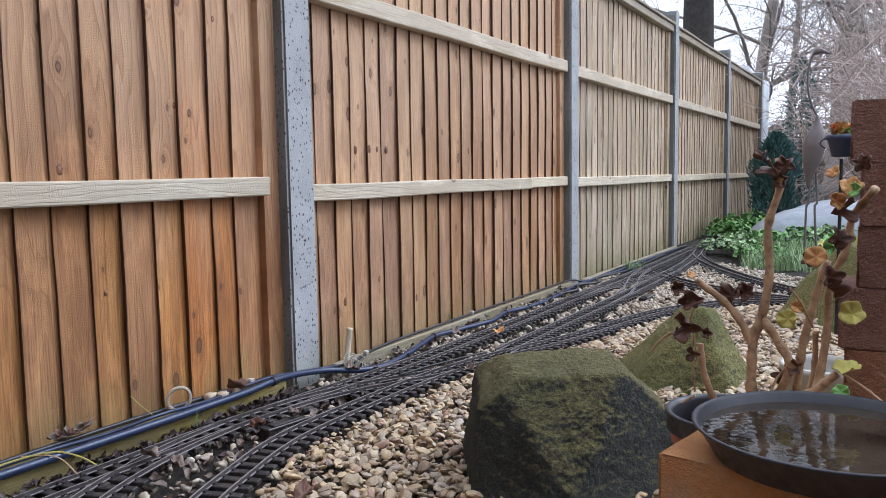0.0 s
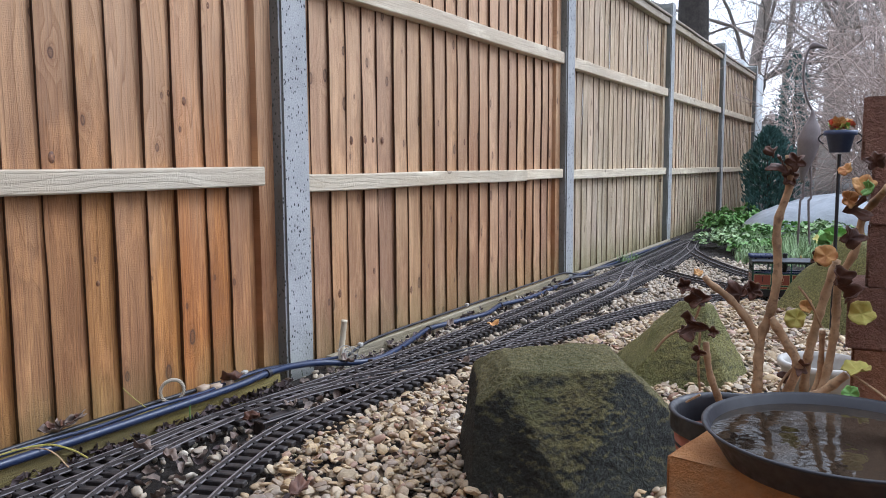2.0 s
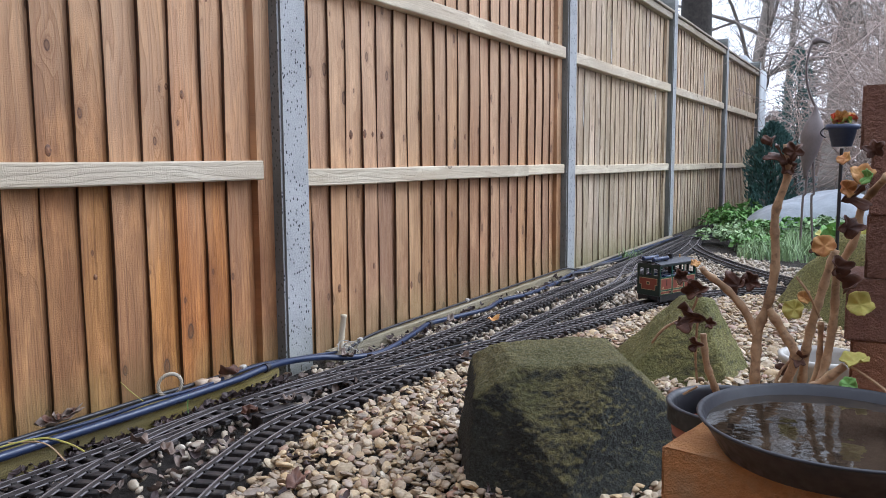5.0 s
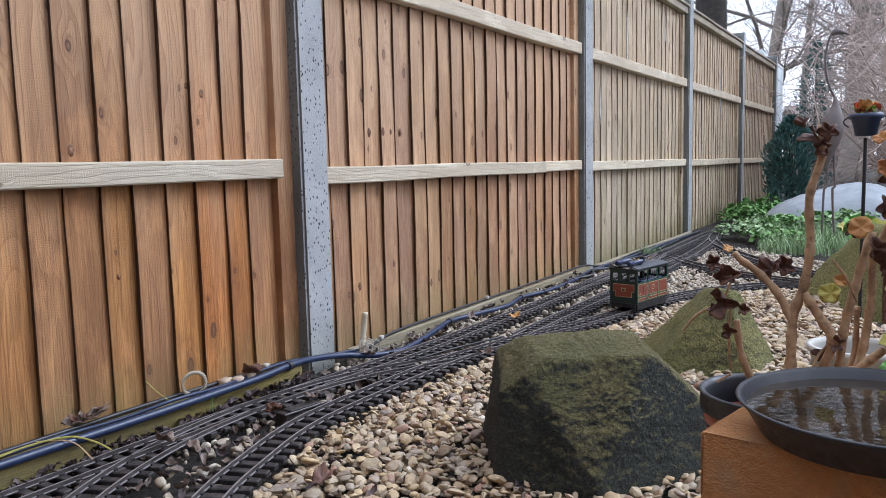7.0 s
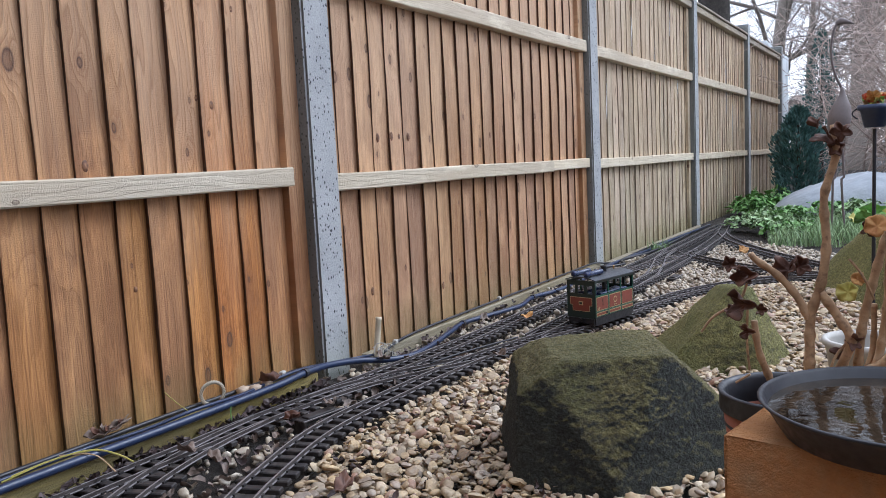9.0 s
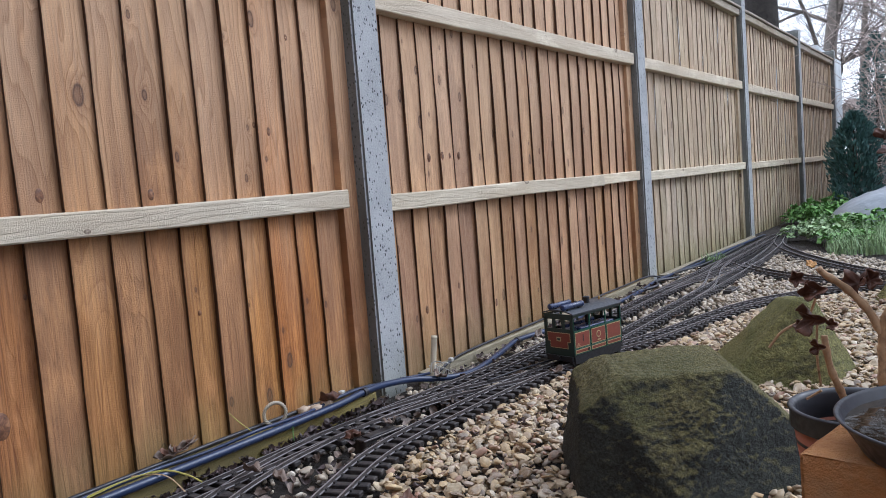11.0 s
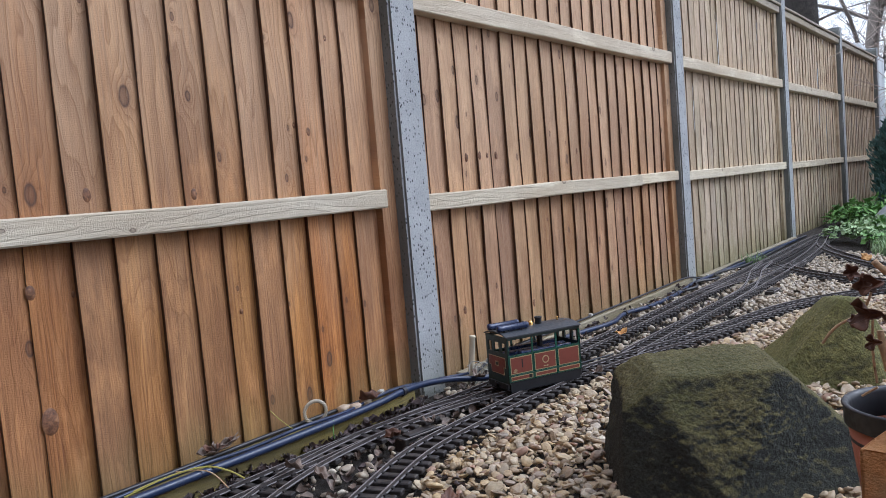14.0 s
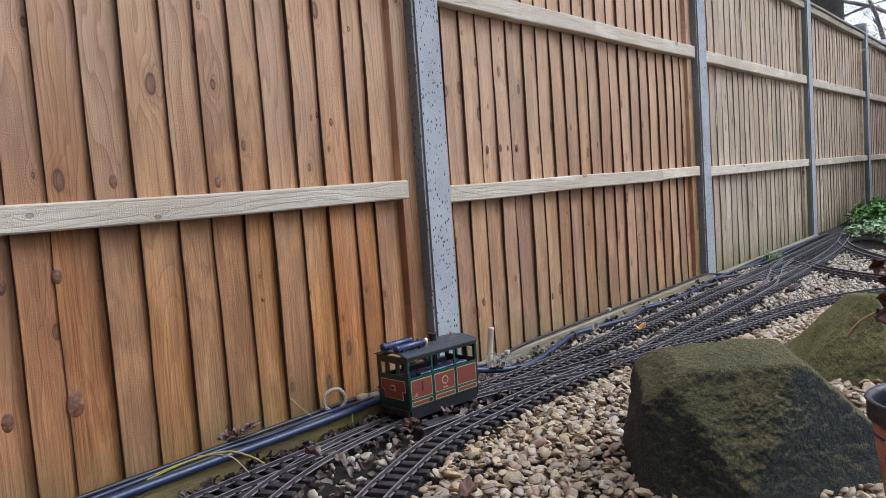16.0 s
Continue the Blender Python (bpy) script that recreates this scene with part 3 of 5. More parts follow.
    g.bump(g.math("ADD", g.math("ADD", fine, g.math("MULTIPLY", pit, 0.8)), g.math("MULTIPLY", g.noise(v, 40, 5), 0.8)), 1.0, 0.013)
    return g.m


def brick_mat(name, a, b, c):
    g = Graph(name, 0.88)
    v = g.coords()
    col = g.ramp(g.noise(v, 18, 5, 0.65), (0.3, a), (0.55, b), (0.8, c))
    col = g.mix(g.ramp(g.noise(v, 9, 5, 0.7), (0.55, 0.0), (0.75, 0.45)), col, (0.10, 0.095, 0.06))
    g.color(col)
    col2 = g.ramp(g.noise(v, 140, 5, 0.75), (0.3, 0.5), (0.6, 0.0))
    g.color(g.mix(col2, col, a))
    g.bump(g.math("ADD", g.noise(v, 260, 4, 0.7), g.noise(v, 50, 4)), 0.9, 0.006)
    return g.m


def stem_mat():
    g = Graph("pelargonium_stem", 0.7)
    v = g.coords()
    c = g.ramp(g.noise(v, 45, 5, 0.6), (0.3, (0.26, 0.16, 0.085)), (0.55, (0.50, 0.33, 0.18)), (0.8, (0.66, 0.50, 0.33)))
    c = g.mix(g.ramp(g.noise(v, 160, 3), (0.55, 0.0), (0.7, 0.5)), c, (0.10, 0.055, 0.035))
    g.color(c)
    g.bump(g.noise(v, 160, 5), 0.5, 0.002)
    return g.m


def leaf_mat(name, a, b, rough=0.6):
    g = Graph(name, rough)
    v = g.coords()
    c = g.ramp(g.noise(v, 60, 5, 0.6), (0.3, a), (0.7, b))
    h = g.node("ShaderNodeHueSaturation", Color=c)
    g.put(h.inputs["Value"], g.math("ADD", g.math("MULTIPLY", g.island(), 0.7), 0.65))
    g.color(h.outputs[0])
    g.bump(g.noise(v, 150, 4), 0.4, 0.002)
    return g.m


MOSSROCK = stone_mat("mossy_sandstone", (0.195, 0.168, 0.058), (0.026, 0.029, 0.025), (0.066, 0.072, 0.056), 0.48)
MOSSROCK2 = stone_mat("green_mossy_sandstone", (0.29, 0.265, 0.088), (0.08, 0.08, 0.042), (0.19, 0.18, 0.09), 0.95)
ORANGE_BRICK = brick_mat("orange_brick", (0.42, 0.185, 0.062), (0.64, 0.31, 0.11), (0.74, 0.47, 0.24))
BROWN_BRICK = brick_mat("brown_orange_brick", (0.26, 0.12, 0.065), (0.38, 0.19, 0.105), (0.5, 0.29, 0.17))
DARK_BRICK = brick_mat("dark_brown_brick", (0.17, 0.085, 0.06), (0.28, 0.145, 0.10), (0.40, 0.23, 0.155))
BLUEPIPE = paint("dark_blue_pipe_plastic", (0.018, 0.03, 0.075), 0.33)
BLACKCABLE = paint("black_cable_sheath", (0.018, 0.018, 0.024), 0.4)
BLACKPLASTIC = paint("dark_grey_pot_plastic", (0.026, 0.027, 0.034), 0.4)
TERRACOTTA = paint("brown_terracotta_plastic", (0.34, 0.12, 0.07), 0.5)
WHITEPLASTIC = paint("dirty_white_plastic", (0.46, 0.44, 0.40), 0.5)
PEGWOOD = paint("bleached_cream_peg", (0.68, 0.60, 0.44), 0.7)
ROPE = paint("bleached_rope_fibre", (0.50, 0.45, 0.36), 0.9)
STEM = stem_mat()
DEADLEAF = leaf_mat("dried_brown_leaf", (0.045, 0.02, 0.014), (0.13, 0.06, 0.035))
YELLOWLEAF = leaf_mat("yellow_green_leaf", (0.30, 0.30, 0.05), (0.44, 0.36, 0.10))
ORANGELEAF = leaf_mat("orange_autumn_leaf", (0.34, 0.12, 0.035), (0.52, 0.33, 0.11))
GREENLEAF = leaf_mat("fresh_green_leaf", (0.11, 0.24, 0.05), (0.23, 0.42, 0.12))
GREYLEAF = leaf_mat("grey_green_leaf", (0.20, 0.31, 0.13), (0.36, 0.47, 0.25))
CONIFER = leaf_mat("dark_conifer_foliage", (0.035, 0.085, 0.080), (0.09, 0.175, 0.155))
DARKLITTER = leaf_mat("dark_rotting_leaf", (0.03, 0.022, 0.022), (0.12, 0.085, 0.08))
LITTER = leaf_mat("damp_leaf_litter", (0.05, 0.034, 0.026), (0.23, 0.175, 0.14))
BARK = stone_mat("tree_bark", (0.10, 0.10, 0.05), (0.035, 0.03, 0.026), (0.10, 0.085, 0.07), 0.0)
TWIG = leaf_mat("bare_twig", (0.32, 0.25, 0.21), (0.50, 0.41, 0.36), 0.9)
BRANCH = leaf_mat("grey_branch_bark", (0.20, 0.175, 0.15), (0.36, 0.315, 0.27), 0.9)


def water_mat():
    g = Graph("still_water", 0.03)
    v = g.coords(seed=False)
    g.color(g.ramp(g.noise(v, 18, 5, 0.65), (0.35, (0.01, 0.008, 0.006)), (0.7, (0.06, 0.044, 0.03))))
    g.put(g.b.inputs["IOR"], 1.33)
    g.bump(g.noise(v, 45, 2), 0.14, 0.003)
    return g.m


WATER = water_mat()
L_GREEN = paint("loco_green_paint", (0.012, 0.075, 0.05), 0.3)
L_DARK = paint("loco_dark_green_paint", (0.012, 0.026, 0.022), 0.35)
L_RED = paint("loco_red_brown_paint", (0.19, 0.045, 0.028), 0.4)
L_CREAM = paint("loco_cream_lining", (0.42, 0.33, 0.17), 0.45)
L_ROOF = paint("loco_grey_roof", (0.05, 0.055, 0.065), 0.4)
L_BLUE = paint("loco_blue_tube", (0.018, 0.03, 0.085), 0.28)
L_BLACK = paint("loco_black_paint", (0.01, 0.01, 0.013), 0.45)
BRASS = mat("polished_brass", (0.75, 0.50, 0.18), 0.25, 1.0)
STEEL = mat("bright_steel", (0.55, 0.55, 0.56), 0.35, 1.0)


# ---- locomotive: front towards +y, rail top at z = 0 ----
def locomotive():
    t = thing("tram_locomotive", "green enclosed steam tram locomotive with red-brown lined panels", "model locomotive")
    hl, hw = 0.100, 0.047
    part("floor", boxes((-0.043, 0.043, -hl, hl, 0.030, 0.034)), L_BLACK, t)
    for s in (-1, 1):
        x0, x1 = sorted((s * (hw - 0.003), s * hw))
        side = part("side_wall", boxes((x0, x1, -hl, hl, 0.033, 0.094), bevel=0.0006), L_GREEN, t, "green lower side wall")
        part("waist_rail", boxes((min(s * (hw - 0.004), s * (hw + 0.0012)), max(s * (hw - 0.004), s * (hw + 0.0012)), -hl, hl, 0.0925, 0.0952)), L_GREEN, t)
        part("lower_rail", boxes((min(s * hw, s * (hw + 0.001)), max(s * hw, s * (hw + 0.001)), -hl, hl, 0.0473, 0.0492)), L_GREEN, t)
        part("skirt", boxes((x0 - s * 0.002, x1 - s * 0.002, -hl + 0.004, hl - 0.004, 0.002, 0.033)), L_BLACK, t, "black side skirt")
        part("eaves_rail", boxes((x0, x1, -hl, hl, 0.131, 0.137)), L_DARK, t)
        for y in (-hl + 0.002, -0.0328, 0.0328, hl - 0.002):
            part("pillar", boxes((x0, x1 + (s * 0.0008), y - 0.0022, y + 0.0022, 0.0335, 0.131)), L_GREEN, t)
        for i, yc in enumerate((-0.0655, 0.0, 0.0655)):
            for z0, z1, n in ((0.0512, 0.0905, "panel"), (0.0362, 0.0462, "lower_panel")):
                e = s * (hw + 0.0004)
                f = s * (hw + 0.0008)
                b = bmesh.new()
                box(b, min(s * hw, e), max(s * hw, e), yc - 0.0290, yc + 0.0290, z0, z1)
                part("lining", b, L_CREAM, side, "cream lining")
                b = bmesh.new()
                box(b, min(s * hw, f), max(s * hw, f), yc - 0.0272, yc + 0.0272, z0 + 0.0018, z1 - 0.0018)
                part(n, b, L_RED, side, "red-brown painted panel")
        b = bmesh.new()
        lathe(b, [(0.0, 0.0), (0.0092, 0.0), (0.0092, 0.0006), (0.0, 0.0006)], 20, pose(s * (hw + 0.0008), 0, 0.073, 0, s * 90, 0))
        part("crest", b, L_CREAM, side, "round cream crest")
        b = bmesh.new()
        lathe(b, [(0.0, 0.0), (0.0066, 0.0), (0.0066, 0.001), (0.0, 0.001)], 20, pose(s * (hw + 0.0008), 0, 0.073, 0, s * 90, 0))
        part("crest_field", b, L_RED, side)
        b = bmesh.new()
        for k in (-1, 1):
            e = s * (hw + 0.0016)
            box(b, min(s * hw, e), max(s * hw, e), k * 0.0035 - 0.0028, k * 0.0035 + 0.0028, 0.0565, 0.0590)
        part("lettering_bar", b, L_CREAM, side)
        e = s * (hw + 0.0012)
        part("slot", boxes((min(s * hw, e), max(s * hw, e), 0.062, 0.065, 0.064, 0.084)), L_BLACK, side)
        part("slot", boxes((min(s * hw, e), max(s * hw, e), 0.039, 0.047, 0.0372, 0.0448)), L_BLACK, side)
        b = bmesh.new()
        for k in range(4):
            e = s * (hw + 0.0011)
            box(b, min(s * hw, e), max(s * hw, e), 0.077 + 0.003 * (k % 2), 0.090 - 0.002 * k, 0.0555 + 0.0021 * k, 0.0565 + 0.0021 * k)
        part("lettering_bar", b, L_CREAM, side)
    for s in (-1, 1):
        y0, y1 = sorted((s * (hl - 0.003), s * (hl + 0.001)))
        end = part("end_wall", boxes((-hw, hw, y0, y1, 0.028, 0.100), bevel=0.0006), L_DARK, t, "dark green end wall")
        part("header", boxes((-hw, hw, y0, y1, 0.124, 0.138)), L_DARK, t)
        for x in (-0.0425, -0.0155, 0.0155, 0.0425):
            part("mullion", boxes((x - 0.0045, x + 0.0045, y0, y1, 0.098, 0.126)), L_DARK, t)
        for q, (m, o) in enumerate(((L_CREAM, 0.0), (L_RED, 0.0016))):
            f = s * (hl + 0.0014 + 0.0004 * q)
            b = bmesh.new()
            box(b, -0.037 + o, 0.037 - o, min(s * hl, f), max(s * hl, f), 0.066 + o, 0.090 - o)
            box(b, -0.029 + o, 0.029 - o, min(s * hl, f), max(s * hl, f), 0.049 + o, 0.070 - o)
            part("panel" if q else "lining", b, m, end, "red-brown painted panel" if q else "cream lining")
        f = s * (hl + 0.0026)
        part("number_plate", boxes((-0.007, 0.007, min(s * hl, f), max(s * hl, f), 0.067, 0.078)), L_CREAM, end)
        f = s * (hl + 0.0032)
        part("number_bar", boxes((-0.0045, 0.0045, min(s * hl, f), max(s * hl, f), 0.0695, 0.0755)), L_DARK, end)
        part("buffer_beam", boxes((-0.042, 0.042, min(s * 0.093, s * 0.104), max(s * 0.093, s * 0.104), 0.010, 0.029), bevel=0.001), L_BLACK, t)
        b = bmesh.new()
        lathe(b, [(0.0, 0.0), (0.005, 0.0), (0.005, 0.006), (0.0085, 0.0065), (0.0085, 0.009), (0.0, 0.0095)], 14, pose(0, s * 0.103, 0.022, -s * 90, 0, 0))
        part("coupling", b, L_BLACK, t)
    # arched roof
    b = bmesh.new()
    n = 12
    rows = []
    for y in (-hl - 0.003, hl + 0.003):
        top = [(-0.0505 + 0.101 * i / n, 0.1375 + 0.0085 * (1 - ((i - n / 2) / (n / 2)) ** 2)) for i in range(n + 1)]
        rows.append([b.verts.new((x, y, z + 0.0028)) for x, z in top] + [b.verts.new((x, y, z)) for x, z in top[::-1]])
    k = len(rows[0])
    for j in range(k):
        b.faces.new((rows[0][j], rows[0][(j + 1) % k], rows[1][(j + 1) % k], rows[1][j]))
    b.faces.new(rows[0])
    b.faces.new(rows[1][::-1])
    bmesh.ops.recalc_face_normals(b, faces=b.faces)
    part("roof", b, L_ROOF, t, "dark grey arched roof")
    for x in (-0.021, 0.021):
        b = bmesh.new()
        lathe(b, [(0, -0.002), (0.006, -0.001), (0.0078, 0.001), (0.0078, 0.006), (0.0072, 0.007), (0.0072, 0.073), (0.0078, 0.074), (0.0078, 0.079), (0.006, 0.081), (0, 0.082)], 18, pose(x, 0.026, 0.1555, -90, 0, 0))
        part("condenser_tube", b, L_BLUE, t, "glossy blue condenser tube", True)
        for y in (0.038, 0.084):
            part("tube_saddle", boxes((x - 0.006, x + 0.006, y, y + 0.007, 0.143, 0.151)), L_BLACK, t)
    b = lathe(bmesh.new(), [(0.0095, 0.142), (0.0085, 0.147), (0.0078, 0.160), (0.0092, 0.162), (0.0092, 0.1655), (0.0065, 0.1655), (0.006, 0.150), (0.0, 0.150)], 20, pose(0, -0.018, 0))
    part("chimney", b, L_BLACK, t, "black chimney", True)
    b = lathe(bmesh.new(), [(0.0085, 0.143), (0.0072, 0.147), (0.0068, 0.152), (0.0058, 0.1565), (0.003, 0.159), (0.0, 0.1595)], 18, pose(0.0, 0.004, 0))
    part("dome", b, BRASS, t, "polished brass dome", True)
    b = lathe(bmesh.new(), [(0.004, 0.144), (0.003, 0.150), (0.003, 0.157), (0.0042, 0.158), (0.0, 0.161)], 12, pose(0.004, 0.022, 0))
    part("whistle", b, L_BLACK, t)
    b = lathe(bmesh.new(), [(0.003, 0.144), (0.0022, 0.148), (0.0022, 0.156), (0.003, 0.157), (0.0, 0.159)], 12, pose(0.0, -0.072, 0))
    part("safety_valve", b, BRASS, t, "small brass safety valve")
    b = lathe(bmesh.new(), [(0.0, 0.142), (0.006, 0.142), (0.006, 0.148), (0.0, 0.149)], 14, pose(-0.006, -0.088, 0))
    part("filler_cap", b, BRASS, t, "brass filler cap")
    # inside
    b = lathe(bmesh.new(), [(0.0, -0.085), (0.022, -0.085), (0.022, 0.08), (0.023, 0.081), (0.023, 0.09), (0.0, 0.092)], 20, pose(0, 0, 0.074, -90, 0, 0))
    part("boiler", b, L_BLUE, t, "dark blue boiler", True)
    part("smokebox_stack", lathe(bmesh.new(), [(0.007, 0.09), (0.007, 0.142)], 14, pose(0, -0.018, 0)), L_BLACK, t)
    for s in (-1, 1):
        part("side_tank", boxes((min(s * 0.024, s * 0.040), max(s * 0.024, s * 0.040), -0.08, 0.06, 0.034, 0.098), bevel=0.002), L_BLUE, t)
    b = bmesh.new()
    tube_into(b, [(0.03, -0.03, 0.10), (0.034, -0.01, 0.106), (0.03, 0.01, 0.104), (0.034, 0.03, 0.1)], 0.0015, 6)
    part("pipework", b, STEEL, t)
    for y in (-0.055, 0.055):
        for s in (-1, 1):
            w = lathe(bmesh.new(), [(0.0, -0.003), (0.0145, -0.003), (0.0145, 0.002), (0.0175, 0.0025), (0.0175, 0.004), (0.0, 0.004)], 22, pose(s * 0.0235, y, 0.0148, 0, -s * 90, 0))
            part("wheel", w, L_BLACK, t)
    return t


LOCO = locomotive()
# low body: short skirt and a slightly lower roof
for o in LOCO.children_recursive:
    for v in o.data.vertices:
        z = v.co.z
        v.co.z = z * 0.757 if z < 0.033 else 0.025 + (z - 0.033) * 0.9856 if z < 0.14 else z - 0.0095


# ---- rocks ----
def rock(name, label, origin, turn, centre, planes, material, sub=5, rough=0.006, seed=0.0):
    """A stone cut by flat faces, softened and roughened. planes: point on the face, its outward normal."""
    bm = bmesh.new()
    bmesh.ops.create_icosphere(bm, subdivisions=sub, radius=1)
    c = Vector(centre)
    cuts = [(Vector(n).normalized(), (Vector(p) - c).dot(Vector(n).normalized())) for p, n in planes]
    for v in bm.verts:
        d = v.co.normalized()
        q = 60.0
        acc = sum((max(0.0, n.dot(d)) / max(h, 0.01)) ** q for n, h in cuts)
        r = acc ** (-1 / q)
        p = c + d * r
        k = Vector((p.x, p.y, p.z + seed))
        p += d * (rough * 1.5 * noise.fractal(k * 12, 1.0, 2.0, 5) + rough * 0.55 * noise.fractal(k * 70, 0.8, 2.0, 4))
        v.co = p
    ob = part(name, bm, material, None, smooth=True)
    tagged(ob, label, "rock", "mossy rocks")
    ob.matrix_basis = pose(*origin, 0, 0, turn)
    return ob


rock("rock", "large dark mossy sandstone boulder on pebbles", (0.68, -0.42, 0), 30.5, (0.17, 0.0, 0.08), [
    ((0.002, 0.0, 0.08), (-1, 0.0, 0.13)), ((0.045, -0.108, 0.0), (-0.42, -0.90, 0.24)), ((0.165, -0.105, 0.10), (0.02, -0.86, 0.51)),
    ((0.24, -0.080, 0.08), (0.45, -0.86, 0.27)), ((0.15, 0.0, 0.200), (0.0, -0.06, 1)), ((0.292, 0.0, 0.150), (0.70, -0.05, 0.70)),
    ((0.352, 0.0, 0.06), (1, 0.0, 0.04)), ((0.035, 0.0, 0.176), (-0.58, -0.1, 0.81)), ((0.16, 0.13, 0.1), (0, 1, 0.35)), ((0.16, 0.1, -0.06), (0, 0, -1))], MOSSROCK, 7, 0.0034)
rock("rock", "green mossy pointed sandstone boulder on pebbles", (0.775, 0.24, 0), 29.5, (0.12, 0.08, 0.04), [
    ((0.085, 0.0, 0.146), (-0.74, 0.10, 0.67)), ((0.185, 0.0, 0.085), (0.70, -0.60, 0.38)), ((0.12, -0.03, 0.03), (-0.10, -0.92, 0.36)),
    ((0.25, 0.1, 0.06), (0.88, 0.1, 0.44)), ((0.15, 0.2, 0.1), (0.1, 0.9, 0.45)), ((0.12, 0.04, 0.197), (0.1, 0.15, 1)), ((0.15, 0.1, -0.06), (0, 0, -1)), ((-0.09, 0.05, 0.0), (-1, 0, 0.1))], MOSSROCK2, 6, 0.004, 3.0)
rock("rock", "green mossy sandstone boulder behind potted plants", (1.135, 1.16, 0), 28, (0.17, 0.12, 0.06), [
    ((0.06, 0.06, 0.10), (-0.78, -0.3, 0.55)), ((0.16, 0.0, 0.08), (0.1, -0.95, 0.3)), ((0.20, 0.1, 0.245), (0.1, -0.1, 1)),
    ((0.36, 0.1, 0.1), (1, 0.1, 0.2)), ((0.17, 0.3, 0.1), (0, 1, 0.3)), ((0.15, 0.1, -0.06), (0, 0, -1))], MOSSROCK2, 4, seed=7.0)
rock("rock", "small pale mossy stone beside stacked bricks", (1.0, -0.72, 0), 20, (0.05, 0.04, 0.02), [
    ((0.0, 0.04, 0.02), (-1, 0, 0.3)), ((0.05, 0.0, 0.02), (0, -1, 0.3)), ((0.05, 0.04, 0.055), (0, 0, 1)), ((0.10, 0.04, 0.02), (1, 0, 0.3)),
    ((0.05, 0.1, 0.02), (0, 1, 0.3)), ((0.05, 0.04, -0.03), (0, 0, -1))], MOSSROCK2, 3, 0.003, 11.0)


# ---- bricks, dish and pots ----
def brick_mesh(name, material, seed, size=(0.215, 0.1025, 0.064), wear=1.0):
    """A pressed brick with crisp but chipped arrises."""
    bm = bmesh.new()
    bmesh.ops.create_cube(bm, size=1)
    bmesh.ops.subdivide_edges(bm, edges=bm.edges, cuts=11, use_grid_fill=True)
    for v in bm.verts:
        q = []
        for k in range(3):
            f = v.co[k] * 2
            f = math.copysign(min(1.0, abs(f) * 1.0 if abs(f) < 0.8 else 0.97 + 0.03 * (abs(f) - 0.8) / 0.2 if abs(f) < 0.999 else 1.0), f)
            q.append(f * size[k] / 2)
        c = Vector(q)
        e = sum(1 for k in range(3) if abs(abs(v.co[k]) - 0.5) < 1e-4)
        n = noise.fractal(c * 26 + Vector((seed, 0, 0)), 1.0, 2.0, 4)
        chip = max(0.0, noise.noise(c * 26 + Vector((0, seed, 4))) - 0.05)
        away = Vector([math.copysign(1, x) if abs(abs(w) - 0.5) < 1e-4 else 0 for x, w in zip(c, v.co)])
        v.co = c - away * (0.0008 * n + (0.0012 + 0.010 * wear * chip if e >= 2 else 0.0))
    me = bpy.data.meshes.new(name)
    bm.to_mesh(me)
    bm.free()
    me.materials.append(material)
    return me


def stacks():
    rnd = random.Random(4)
    meshes = [brick_mesh("brick", ORANGE_BRICK, s, (0.215, 0.1025, 0.0685), 2.6) for s in range(2)]
    # orange bricks under the water dish
    a = math.degrees(math.atan2(-0.2, 0.98))
    c, s = math.cos(radians(a)), math.sin(radians(a))
    for k in range(4):
        ob = new("brick", meshes[k % 2])
        cx, cy = 1.099 + c * 0.1075 - s * 0.051, -0.876 + s * 0.1075 + c * 0.051
        ob.matrix_basis = pose(cx, cy, 0.0345 + 0.0692 * k, 0, 0, a + (0 if k == 3 else rnd.uniform(-0.8, 0.8)))
        tagged(ob, "worn orange clay brick in a dry stack", "brick", "orange bricks")
    dark = [brick_mesh("brick", DARK_BRICK, s + 5) for s in range(3)]
    brown = [brick_mesh("brick", BROWN_BRICK, s + 11) for s in range(2)]
    edges = (1.227, 1.224, 1.231, 1.227, 1.220, 1.214, 1.231, 1.231, 1.2215)
    for k in range(9):
        ob = new("brick", (brown if k in (1, 3, 4) else dark)[k % 2])
        ob.matrix_basis = pose(edges[k] + 0.1075, -0.549, 0.0325 + 0.0641 * k, 0, 0, rnd.uniform(-2, 2))
        tagged(ob, "dull orange weathered brick in a dry stack" if k in (1, 3, 4) else "dark brown weathered brick in a dry stack", "brick", "dark bricks")
    low = [brick_mesh("brick", ORANGE_BRICK, s + 9) for s in range(1)]
    for k in range(2):
        ob = new("brick", low[0])
        ob.matrix_basis = pose(1.125, -0.595, 0.032 + 0.0655 * k, 0, 0, 88)
        tagged(ob, "orange clay brick under a plant pot", "brick", "orange bricks")


stacks()


def dish():
    t = thing("plant_saucer", "round dark grey plastic saucer of rainwater on bricks", "saucer", pose(1.223, -0.839, 0.2765))
    r = 0.103
    b = lathe(bmesh.new(), [(0.0, 0.001), (r - 0.026, 0.001), (r - 0.018, 0.003), (r - 0.005, 0.024), (r - 0.001, 0.0275), (r + 0.0005, 0.0295), (r - 0.0015, 0.0305), (r - 0.004, 0.0285), (r - 0.007, 0.022), (r - 0.021, 0.007), (r - 0.028, 0.004), (0.0, 0.004)], 72)
    part("saucer_body", b, BLACKPLASTIC, t, smooth=True)
    b = lathe(bmesh.new(), [(0.0, 0.0215), (r - 0.0075, 0.0215)], 72)
    part("water", b, WATER, t, "still rainwater", True)


dish()


